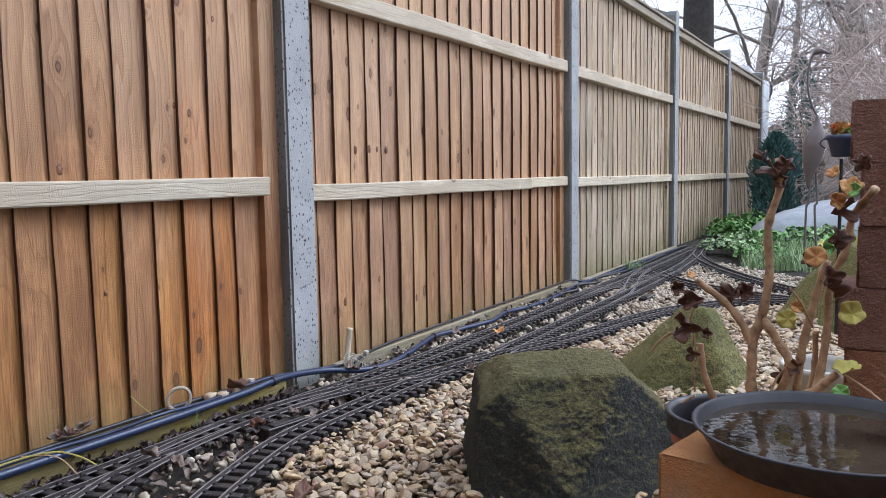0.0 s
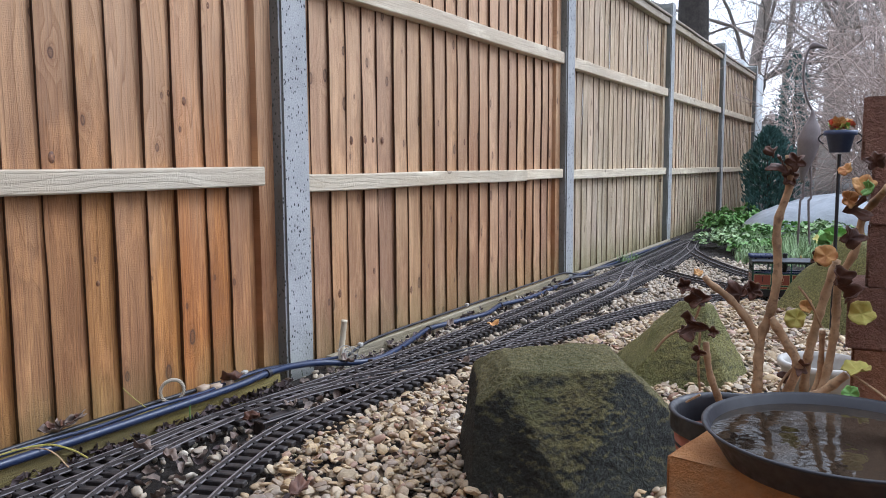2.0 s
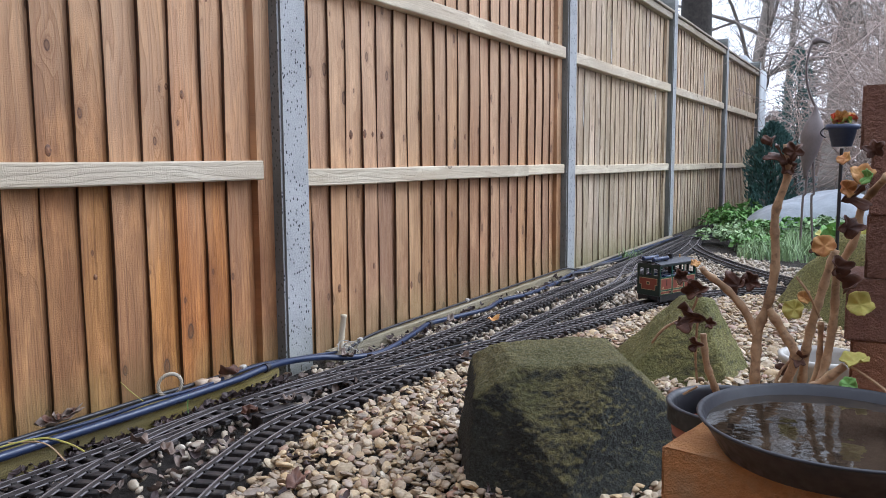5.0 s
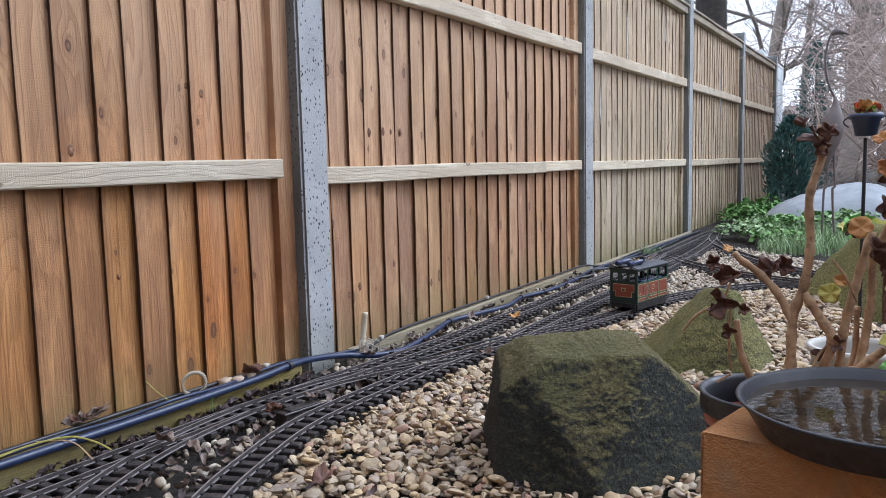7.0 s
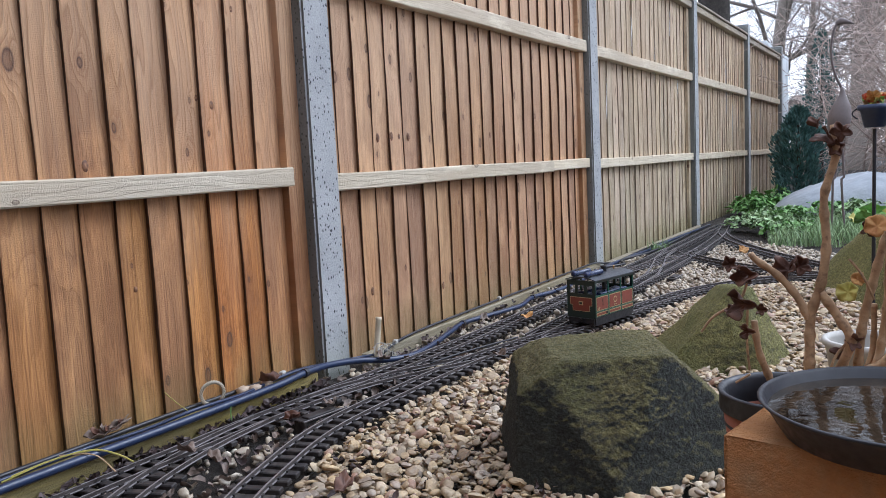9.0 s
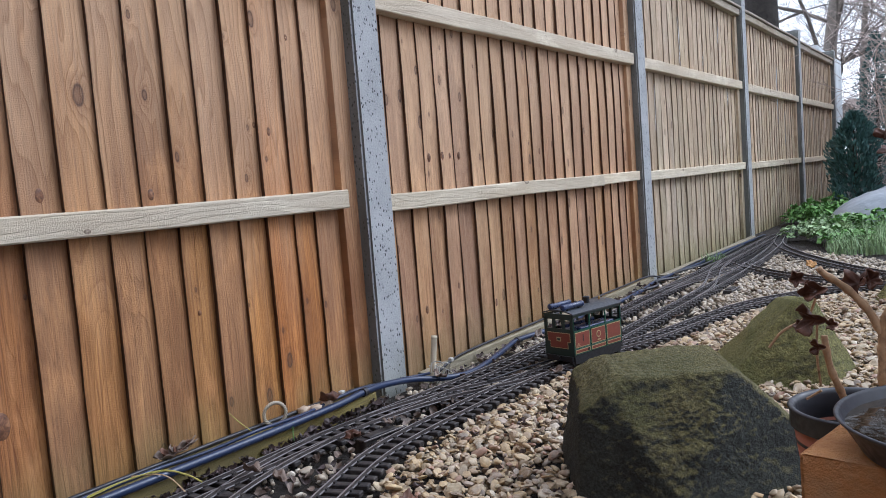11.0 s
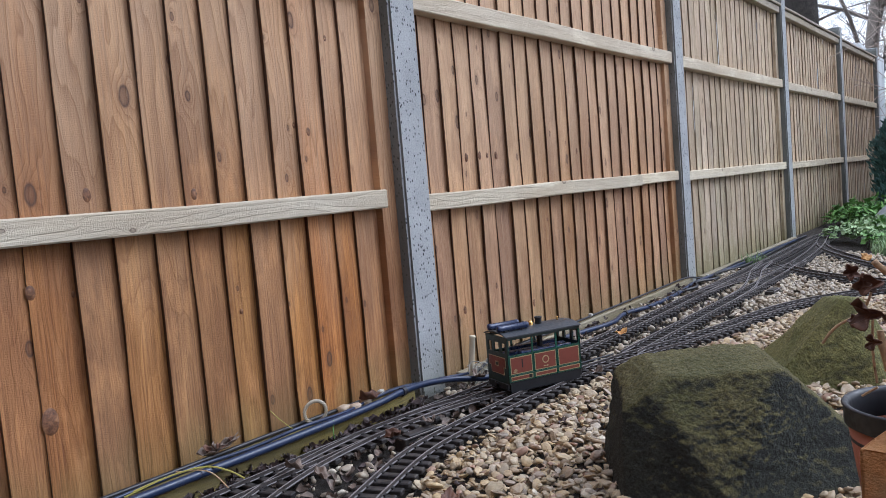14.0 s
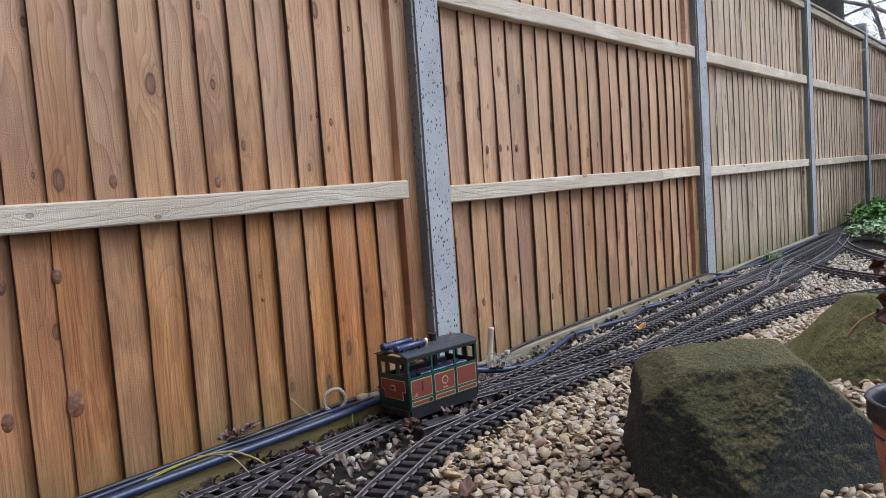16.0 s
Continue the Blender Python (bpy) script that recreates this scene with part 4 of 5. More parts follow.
def leaf_into(bm, m, r, lobes=5, cup=0.3, seed=0, notch=0.25, fold=0.0):
    """A lobed, cupped leaf blade of two skins."""
    rnd = random.Random(seed)
    n = lobes * 6
    rings = []
    ph = rnd.uniform(0, 6)
    for k, f in enumerate((0.0, 0.35, 0.7, 1.0)):
        if k == 0:
            rings.append([bm.verts.new(m @ Vector((0, 0, 0)))])
            continue
        ring = []
        for j in range(n):
            a = 2 * math.pi * j / n
            rr = r * f * (1 - notch * f * (0.5 + 0.5 * math.cos(lobes * a + ph)) + 0.06 * rnd.uniform(-1, 1))
            z = r * (fold * f * abs(math.cos(a + ph)) + cup * f * f + 0.22 * f * math.sin(2 * a + ph) + 0.15 * f * math.sin(5 * a + ph * 2) + 0.08 * f * rnd.uniform(-1, 1))
            ring.append(bm.verts.new(m @ Vector((rr * math.cos(a), rr * math.sin(a), z))))
        rings.append(ring)
    for j in range(n):
        bm.faces.new((rings[0][0], rings[1][j], rings[1][(j + 1) % n]))
    for a, b in zip(rings[1:], rings[2:]):
        for j in range(n):
            bm.faces.new((a[j], b[j], b[(j + 1) % n], a[(j + 1) % n]))
    return bm


def thicken(ob, d=0.0008):
    mod = ob.modifiers.new("thickness", "SOLIDIFY")
    mod.thickness = d
    return ob


def flowerpot():
    t = thing("plant_pot", "brown plastic plant pot with black rim, bare pelargonium inside", "plant pot", pose(1.110, -0.602, 0.129))
    r = 0.070
    b = lathe(bmesh.new(), [(0.0, 0.001), (r * 0.78, 0.001), (r * 0.95, 0.088), (r * 0.93, 0.088), (r * 0.76, 0.006), (0.0, 0.006)], 48)
    part("pot_wall", b, TERRACOTTA, t, "brown plastic wall", True)
    b = lathe(bmesh.new(), [(r * 0.95, 0.086), (r, 0.088), (r, 0.106), (r + 0.002, 0.108), (r, 0.110), (r - 0.004, 0.109), (r - 0.006, 0.104), (r - 0.008, 0.086), (r * 0.93, 0.07)], 48)
    part("rim", b, BLACKPLASTIC, t, "black plastic rim", True)
    b = bmesh.new()
    bmesh.ops.create_circle(b, cap_ends=True, segments=40, radius=r * 0.92)
    for v in b.verts:
        v.co.z = 0.074
    part("soil", b, SOIL, t, "dark potting soil")
    t = thing("plant_pot", "dirty white plastic tub on pebbles", "plant pot", pose(1.155, 0.16, 0.0))
    r = 0.078
    b = lathe(bmesh.new(), [(0.0, 0.001), (r * 0.75, 0.001), (r * 0.97, 0.118), (r + 0.004, 0.12), (r + 0.004, 0.130), (r - 0.004, 0.131), (r - 0.006, 0.12), (r * 0.72, 0.006), (0, 0.006)], 44)
    part("pot_wall", b, WHITEPLASTIC, t, smooth=True)
    b = bmesh.new()
    bmesh.ops.create_circle(b, cap_ends=True, segments=32, radius=r * 0.9)
    for v in b.verts:
        v.co.z = 0.092
    part("soil", b, SOIL, t, "dark potting soil")


flowerpot()


def stem_into(bm, pts, r0, r1, rnd):
    """A knuckled woody stem."""
    P = spline(pts, 0.004)
    n = len(P)
    nodes = set()
    k = 3
    while k < n:
        nodes.add(k)
        k += rnd.randrange(5, 10)
    rad = []
    for i in range(n):
        r = r0 + (r1 - r0) * i / max(1, n - 1)
        near = min((abs(i - q) for q in nodes), default=9)
        rad.append(r * (1.22 if near == 0 else 1.06 if near == 1 else 0.97 + 0.05 * noise.noise(P[i] * 90)))
    tube_into(bm, P, rad, 10)


def pelargonium():
    rnd = random.Random(21)
    t = thing("pelargonium", "leggy pelargonium with bare brown stems and withered leaves", "potted plant", pose(-0.0155, -0.05, -0.010))
    y = -0.60
    stems = [
        ([(1.140, -0.57, 0.200), (1.152, y, 0.275), (1.154, y, 0.339), (1.163, y, 0.372), (1.168, y, 0.412), (1.166, y, 0.46), (1.176, y, 0.50), (1.174, y, 0.530)], 0.0082, 0.0052),
        ([(1.154, y, 0.335), (1.140, y, 0.362), (1.122, y, 0.382), (1.104, y - 0.01, 0.398), (1.098, y - 0.01, 0.405)], 0.0062, 0.0048),
        ([(1.126, -0.57, 0.200), (1.116, y + 0.01, 0.262), (1.105, y, 0.300), (1.100, y, 0.335)], 0.0058, 0.0050),
        ([(1.163, y, 0.365), (1.178, y, 0.342), (1.190, y, 0.318), (1.180, y + 0.01, 0.282), (1.165, -0.58, 0.200)], 0.0062, 0.0085),
        ([(1.178, -0.575, 0.200), (1.193, y + 0.02, 0.27), (1.200, y + 0.01, 0.335), (1.214, y + 0.01, 0.40), (1.222, y + 0.01, 0.43)], 0.0066, 0.0058),
        ([(1.190, -0.565, 0.202), (1.212, y + 0.05, 0.29), (1.220, y + 0.05, 0.35), (1.222, y + 0.04, 0.40), (1.236, y + 0.03, 0.435), (1.242, y + 0.02, 0.47), (1.262, -0.625, 0.50)], 0.0068, 0.0052),
        ([(1.185, -0.59, 0.200), (1.192, -0.628, 0.282), (1.215, -0.63, 0.302), (1.238, -0.632, 0.325)], 0.0058, 0.0060),
        ([(1.170, -0.545, 0.200), (1.203, -0.52, 0.28), (1.207, -0.52, 0.345)], 0.0048, 0.0042)]
    for pts, r0, r1 in stems:
        b = bmesh.new()
        stem_into(b, pts, r0 * 0.68, r1 * 0.68, rnd)
        part("stem", b, STEM, t, smooth=True)
    thin = [[(1.095, y, 0.375), (1.085, y, 0.352), (1.060, y, 0.335), (1.045, y, 0.315)], [(1.094, y, 0.345), (1.093, y, 0.31), (1.096, y, 0.275)], [(1.236, -0.632, 0.325), (1.27, -0.66, 0.31), (1.31, -0.70, 0.28)],
            [(1.096, y, 0.275), (1.078, y, 0.262)], [(1.188, y, 0.318), (1.176, y - 0.005, 0.30), (1.17, y - 0.01, 0.275)], [(1.21, y, 0.36), (1.20, y - 0.01, 0.385), (1.185, y - 0.01, 0.405)]]
    for pts in thin:
        b = bmesh.new()
        tube_into(b, spline(pts, 0.006), 0.0014, 6)
        part("stalk", b, STEM, t)
    leaves = [  # x, y, z, size, material, tilt x, tilt y
        (1.170, -0.607, 0.518, 0.013, DEADLEAF, 70, 20), (1.182, -0.606, 0.522, 0.013, DEADLEAF, 80, -20), (1.160, -0.6, 0.532, 0.009, DEADLEAF, 60, 40), (1.176, -0.6, 0.508, 0.011, DEADLEAF, 95, 5),
        (1.095, -0.615, 0.352, 0.022, DEADLEAF, 85, 10), (1.088, -0.606, 0.378, 0.014, DEADLEAF, 70, 30), (1.100, -0.614, 0.382, 0.013, DEADLEAF, 85, -20), (1.078, -0.606, 0.392, 0.011, DEADLEAF, 75, -30),
        (1.096, -0.607, 0.322, 0.011, DEADLEAF, 80, 10), (1.078, -0.603, 0.343, 0.009, DEADLEAF, 80, -30), (1.108, -0.604, 0.345, 0.008, DEADLEAF, 60, 60), (1.092, -0.61, 0.408, 0.008, ORANGELEAF, 40, 10),
        (1.132, -0.59, 0.385, 0.017, DEADLEAF, 60, 20), (1.142, -0.585, 0.388, 0.014, DEADLEAF, 70, -20),
        (1.188, -0.61, 0.368, 0.017, YELLOWLEAF, 75, 10), (1.196, -0.607, 0.380, 0.011, ORANGELEAF, 65, -20), (1.212, -0.612, 0.432, 0.018, ORANGELEAF, 65, 20), (1.222, -0.607, 0.412, 0.015, DEADLEAF, 80, -10),
        (1.206, -0.603, 0.428, 0.011, DEADLEAF, 70, 30), (1.234, -0.605, 0.478, 0.016, DEADLEAF, 85, 20), (1.240, -0.62, 0.500, 0.017, ORANGELEAF, 60, 40), (1.229, -0.617, 0.487, 0.014, ORANGELEAF, 80, -30),
        (1.250, -0.637, 0.523, 0.012, DEADLEAF, 85, 10), (1.246, -0.635, 0.498, 0.012, GREENLEAF, 75, -30), (1.245, -0.612, 0.378, 0.020, YELLOWLEAF, 70, 0), (1.244, -0.636, 0.328, 0.021, YELLOWLEAF, 15, 5),
        (1.193, -0.60, 0.318, 0.011, DEADLEAF, 85, 30), (1.238, -0.6, 0.395, 0.014, DEADLEAF, 80, 0), (1.240, -0.66, 0.312, 0.012, GREENLEAF, 60, -20), (1.184, -0.575, 0.30, 0.012, DEADLEAF, 85, -20),
        (1.232, -0.63, 0.452, 0.015, DEADLEAF, 75, 15), (1.226, -0.618, 0.515, 0.011, ORANGELEAF, 55, -10)]
    for i, (x, yy, z, r, m, ax, ay) in enumerate(leaves):
        dead = m is DEADLEAF
        b = leaf_into(bmesh.new(), Matrix.Identity(4), r * (0.78 if dead else 0.62), 5, -0.15 if dead else 0.2, i, 0.42 if dead else 0.14, 1.5 if dead else 0.25)
        ob = part("leaf", b, m, t, {DEADLEAF: "withered brown leaf", YELLOWLEAF: "yellowing leaf", ORANGELEAF: "orange dying leaf", GREENLEAF: "green leaf"}[m], True)
        ob.matrix_basis = pose(x, yy, z, ax, ay, (i * 47) % 90 - 45)
        thicken(ob)


pelargonium()


# ---- pipes, cables and odds along the fence foot ----
def cable(name, pts, r, material, label, category="cable", n=10):
    b = tube_into(bmesh.new(), spline(pts, 0.012), r, n)
    return tagged(part(name, b, material, None, smooth=True), label, category)


pipe = thing("water_pipe", "dark blue plastic water pipe clipped along timber edging", "pipe")
b = tube_into(bmesh.new(), spline([(0.062, -1.8, 0.055), (0.072, -0.9, 0.055), (0.077, -0.65, 0.054), (0.078, -0.45, 0.053), (0.077, -0.3, 0.053), (0.070, -0.2, 0.055), (0.058, -0.1, 0.046), (0.064, 0.0, 0.032), (0.092, 0.06, 0.021), (0.118, 0.14, 0.014), (0.112, 0.25, 0.014),
                                   (0.085, 0.40, 0.018), (0.064, 0.52, 0.02), (0.08, 0.68, 0.017), (0.096, 0.85, 0.014), (0.075, 1.0, 0.016), (0.095, 1.2, 0.012), (0.085, 1.5, 0.010), (0.055, 1.8, 0.010), (0.06, 2.4, 0.008), (0.055, 3.0, 0.008), (0.06, 3.85, 0.006)], 0.015), 0.0076, 12)
part("pipe_run", b, BLUEPIPE, pipe, smooth=True)
for y in (-0.205, 0.515, 1.0):
    b = bmesh.new()
    lathe(b, [(0.0077, -0.006), (0.0102, -0.006), (0.0102, 0.006), (0.0077, 0.006)], 18, pose({-0.205: 0.0705, 0.515: 0.0642, 1.0: 0.075}[y], y, {-0.205: 0.0549, 0.515: 0.0199, 1.0: 0.016}[y], 90, 0, 6))
    part("clip", b, BLACKCABLE, pipe, "black pipe clip")
cable("cable", [(0.05, -1.8, 0.052), (0.035, -1.0, 0.053), (0.03, -0.75, 0.053), (0.05, -0.62, 0.055), (0.074, -0.52, 0.066), (0.06, -0.38, 0.056), (0.04, -0.28, 0.053), (0.035, -0.18, 0.052), (0.04, -0.05, 0.04), (0.05, 0.05, 0.03), (0.05, 0.12, 0.02)], 0.0036, BLUEPIPE, "thin dark blue hose lying on timber edging", "hose")
cable("cable", [(0.010, -1.8, 0.053), (0.012, -1.0, 0.053), (0.014, -0.8, 0.053), (0.016, -0.55, 0.053), (0.022, -0.42, 0.053), (0.03, -0.25, 0.053), (0.03, -0.16, 0.05), (0.03, 0.0, 0.03), (0.03, 0.08, 0.02)], 0.0042, BLACKCABLE, "black cable lying along timber edging")
cable("cable", [(0.045, 0.13, 0.02), (0.03, 0.2, 0.026), (0.018, 0.3, 0.0295), (0.013, 0.5, 0.0305), (0.013, 1.0, 0.0305), (0.013, 1.5, 0.0305), (0.02, 1.78, 0.0305), (0.05, 1.95, 0.012), (0.04, 2.5, 0.014), (0.05, 3.2, 0.01), (0.07, 3.8, 0.01)], 0.0038, BLACKCABLE, "black cable resting on thin edging board")
cable("cable", [(0.06, 1.45, 0.012), (0.11, 1.62, 0.014), (0.07, 1.75, 0.016), (0.11, 1.9, 0.012), (0.06, 2.05, 0.012), (0.1, 2.4, 0.01), (0.08, 3.2, 0.01)], 0.006, BLACKCABLE, "loose black cable beside the track")
cable("cable", [(0.32, 0.36, 0.03), (0.29, 0.25, 0.031), (0.26, 0.14, 0.031), (0.24, 0.04, 0.03)], 0.0022, BLACKCABLE, "thin black wire across a turnout")


def rope_loop():
    b = bmesh.new()
    for k in range(3):
        pts = []
        for j in range(64):
            a = 2 * math.pi * j / 64
            w = 9 * a + 2 * math.pi * k / 3
            rr = 0.0205 + 0.0022 * math.cos(w) + 0.0015 * math.sin(2 * a + 1)
            pts.append((0.0026 * math.sin(w), rr * math.cos(a), 0.023 + rr * 1.15 * math.sin(a)))
        tube_into(b, pts, 0.0017, 6, closed=True)
    ob = part("rope_loop", b, ROPE, None, smooth=True)
    ob.matrix_basis = pose(0.042, -0.447, 0.050, 0, 0, -38)
    tagged(ob, "bleached twisted rope loop standing on timber edging", "rope")


rope_loop()


def peg():
    rnd = random.Random(3)
    t = thing("peg", "pale weathered peg wound with tangled white wire", "peg", pose(0.055, 0.080, 0.0, -7, 3, 0))
    part("shaft", lathe(bmesh.new(), [(0.0, -0.02), (0.008, -0.02), (0.0078, 0.05), (0.0074, 0.115), (0.0082, 0.116), (0.0082, 0.122), (0.0, 0.123)], 14), PEGWOOD, t, smooth=True)
    for k in range(7):
        c = Vector((rnd.uniform(-0.005, 0.03), rnd.uniform(-0.012, 0.025), rnd.uniform(0.016, 0.04)))
        pts = []
        e = Euler((rnd.uniform(0, 3), rnd.uniform(0, 3), rnd.uniform(0, 3)))
        r = rnd.uniform(0.016, 0.034)
        for j in range(30):
            a = 2 * math.pi * j / 30
            v = Vector((r * math.cos(a), r * 0.8 * math.sin(a), 0.006 * math.sin(3 * a)))
            v.rotate(e)
            v = v + c
            v.z = max(v.z, 0.004)
            pts.append(v)
        part("wire", tube_into(bmesh.new(), pts, 0.0012, 5, closed=True), WHITEPLASTIC, t, "thin white wire loop")


peg()
for y, x, z, lab in ((-0.30, 0.045, 0.054, 1), (-0.34, 0.05, 0.054, 2), (-0.36, 0.035, 0.054, 3)):
    rock("pebble", "pale pebble lying on timber edging", (x, y, z - 0.008), 30 * lab, (0, 0, 0.006), [((0.012, 0, 0.006), (1, 0, 0)), ((-0.012, 0, 0.006), (-1, 0, 0)), ((0, 0.007, 0), (0, 1, 0)), ((0, -0.007, 0), (0, -1, 0)), ((0, 0, 0.012), (0, 0, 1)), ((0, 0, 0.0), (0, 0, -1))], PEBBLE, 2, 0.001, lab * 2.0)


def straw(name, pts, r, material, label):
    return tagged(part(name, tube_into(bmesh.new(), spline(pts, 0.01), r, 5), material, None), label, "straw", "straws")


straw("straw", [(0.030, -0.86, 0.052), (0.05, -0.80, 0.062), (0.075, -0.74, 0.064), (0.10, -0.71, 0.05), (0.12, -0.69, 0.03)], 0.0016, YELLOWLEAF, "dry yellow grass stalk lying across the pipe")
straw("straw", [(0.04, -0.87, 0.053), (0.055, -0.80, 0.064), (0.07, -0.75, 0.066)], 0.0014, YELLOWLEAF, "dry yellow grass stalk lying across the pipe")
straw("straw", [(0.05, -0.78, 0.065), (0.09, -0.745, 0.06), (0.13, -0.735, 0.032)], 0.0012, STEM, "thin brown stalk lying across the pipe")
straw("straw", [(0.03, -0.50, 0.052), (0.02, -0.52, 0.075), (0.005, -0.535, 0.10)], 0.0010, YELLOWLEAF, "thin dry grass stalk leaning on the fence")
straw("straw", [(0.083, -0.44, 0.058), (0.086, -0.445, 0.035), (0.088, -0.445, 0.004)], 0.0012, GREENLEAF, "green grass blade hanging over timber edging")
for x, y, z in ((0.030, -0.234, 0.0575), (0.013, 0.86, 0.0345), (0.05, 1.95, 0.016), (0.028, 0.21, 0.030)):
    b = boxes((-0.006, 0.006, -0.008, 0.008, -0.0055, 0.005), bevel=0.002)
    ob = part("cable_clip", b, WHITEPLASTIC, None)
    ob.matrix_basis = pose(x, y, z, 0, 0, 10)
    tagged(ob, "small white plastic clip on a cable", "cable clip", "cable clips")


def dry_cluster():
    t = thing("dry_leaf_cluster", "curled brown dead leaves caught behind a cable", "dead leaves", pose(0.012, -0.655, 0.052))
    for k in range(7):
        b = leaf_into(bmesh.new(), Matrix.Diagonal((1, 0.3, 1, 1)), 0.026 - 0.002 * k, 2, 0.2, k + 80, 0.1, 0.5)
        ob = part("leaf", b, DEADLEAF if k % 2 else LITTER, t, smooth=True)
        ob.matrix_basis = pose(0.002 * k, 0.008 * k - 0.03, 0.004 + 0.003 * k, 20 + 5 * k, 10 * (k % 3), 70 + 9 * k)
        thicken(ob)


dry_cluster()


# ---- stones ----
def sampled_lines():
    P = []
    for line in (LINE_A, LINE_B, LINE_C, LINE_L, LINE_E, LINE_F, LINE_G):
        P += [(p.x, p.y) for p in spline(line, 0.02)]
    return np.array(P)


TRACKS = sampled_lines()


def track_gap(x, y):
    out = np.empty(len(x))
    for i in range(0, len(x), 2000):
        d = (x[i:i + 2000, None] - TRACKS[None, :, 0]) ** 2 + (y[i:i + 2000, None] - TRACKS[None, :, 1]) ** 2
        out[i:i + 2000] = np.sqrt(d.min(1))
    return out


def unit_stone(sub, seed, sharp):
    bm = bmesh.new()
    bmesh.ops.create_icosphere(bm, subdivisions=sub, radius=1)
    for v in bm.verts:
        d = v.co.copy()
        k = 1 + 0.32 * noise.noise(d * 1.1 + Vector((seed, 0, 0))) + sharp * abs(noise.noise(d * 2.1 + Vector((0, seed, 0))))
        v.co = d * k
    V = np.array([v.co[:] for v in bm.verts])
    F = np.array([[v.index for v in f.verts] for f in bm.faces])
    bm.free()
    return V, F


def scatter(name, x, y, z, size, material, label, category, sub=2, seed=1, flat=0.5, sharp=0.25, tilt=0.5, smooth=True):
    rng = np.random.default_rng(seed)
    protos = [unit_stone(sub, s * 3.7, sharp) for s in range(9)]
    n = len(x)
    nv, nf = len(protos[0][0]), len(protos[0][1])
    V = np.empty((n, nv, 3))
    Fs = np.empty((n, nf, 3), dtype=np.int64)
    for i in range(n):
        p, f = protos[rng.integers(9)]
        s = np.array([1.0, rng.uniform(0.6, 0.95), rng.uniform(flat * 0.7, flat * 1.3)]) * size[i]
        e = Euler((rng.normal(0, tilt), rng.normal(0, tilt), rng.uniform(0, 6.28))).to_matrix()
        V[i] = (p * s) @ np.array(e).T + (x[i], y[i], z[i])
        Fs[i] = f + i * nv
    me = bpy.data.meshes.new(name)
    me.from_pydata(V.reshape(-1, 3).tolist(), [], Fs.reshape(-1, 3).tolist())
    me.polygons.foreach_set("use_smooth", [smooth] * len(me.polygons))
    me.materials.append(material)
    return tagged(new(name, me), label, category, kind="stuff")


def stones():
    rng = np.random.default_rng(3)
    cx = np.array([(p.x, p.y) for p in spline(LINE_C, 0.03)])
    # open pebble bed on the near side of the curving track
    n = 29000
    x, y = rng.uniform(0.25, 1.45, n), rng.uniform(-1.25, 1.75, n)
    near = ((x[:, None] - cx[None, :, 0]) ** 2 + (y[:, None] - cx[None, :, 1]) ** 2).argmin(1)
    right = x > cx[near, 0]
    g = track_gap(x, y)
    keep = right & (g > 0.047)
    x, y, g = x[keep], y[keep], g[keep]
    size = rng.uniform(0.0045, 0.0100, len(x)) * np.where(rng.random(len(x)) < 0.1, 1.6, 1.0)
    z = rng.uniform(-0.006, 0.012, len(x)) + np.clip((g - 0.05) * 0.12, 0, 0.012)
    h = len(x) // 2
    scatter("pebble_bed", x[:h], y[:h], z[:h], size[:h], PEBBLE, "pale brown and cream river pebbles, loosely bedded", "gravel", 2, 1, 0.36, 0.38, 0.35)
    scatter("flint_chips", x[h:], y[h:], z[h:], size[h:] * 1.05, PEBBLE, "angular brown and cream flint chips among pebbles", "gravel", 2, 5, 0.32, 0.55, 0.45, smooth=False)
    # between the running lines
    n = 5200
    x, y = rng.uniform(0.0, 0.62, n), rng.uniform(-1.2, 2.3, n)
    g = track_gap(x, y)
    near = ((x[:, None] - cx[None, :, 0]) ** 2 + (y[:, None] - cx[None, :, 1]) ** 2).argmin(1)
    dens = np.clip((y + 0.6) / 0.9, 0.7, 1.0)
    keep = (x < cx[near, 0]) & (g > 0.04) & (x > np.where(y < -0.16, 0.085, 0.03)) & (rng.random(n) < dens)
    x, y = x[keep], y[keep]
    scatter("track_gravel", x, y, rng.uniform(-0.010, 0.006, len(x)), rng.uniform(0.005, 0.012, len(x)), CHIP, "pale stone chippings and soil between railway tracks", "gravel", 2, 2, 0.42, 0.55)
    # in the four-foot, low between sleepers
    n = 6000
    x, y = rng.uniform(0.06, 1.0, n), rng.uniform(-1.2, 3.4, n)
    keep = track_gap(x, y) < 0.04
    x, y = x[keep], y[keep]
    scatter("ballast", x, y, rng.uniform(-0.008, 0.0025, len(x)), rng.uniform(0.004, 0.0075, len(x)), CHIP, "small stone ballast between sleepers", "gravel", 1, 3, 0.5, 0.3)
    # gravel triangle beyond the lines
    n = 9000
    x, y = rng.uniform(0.3, 1.4, n), rng.uniform(1.3, 3.1, n)
    g = track_gap(x, y)
    keep = (g > 0.045) & (x + 0.58 * (y - 3.0) < 0.34 + 0.42 * np.clip(3.0 - y, 0, 2)) & (y < 3.0 - 0.9 * (x - 0.3) + 0.1)
    x, y = x[keep], y[keep]
    scatter("pale_gravel", x, y, rng.uniform(-0.006, 0.012, len(x)), rng.uniform(0.006, 0.012, len(x)), CHIP, "pale cream gravel inside a triangle of tracks", "gravel", 1, 4, 0.5, 0.3)


stones()


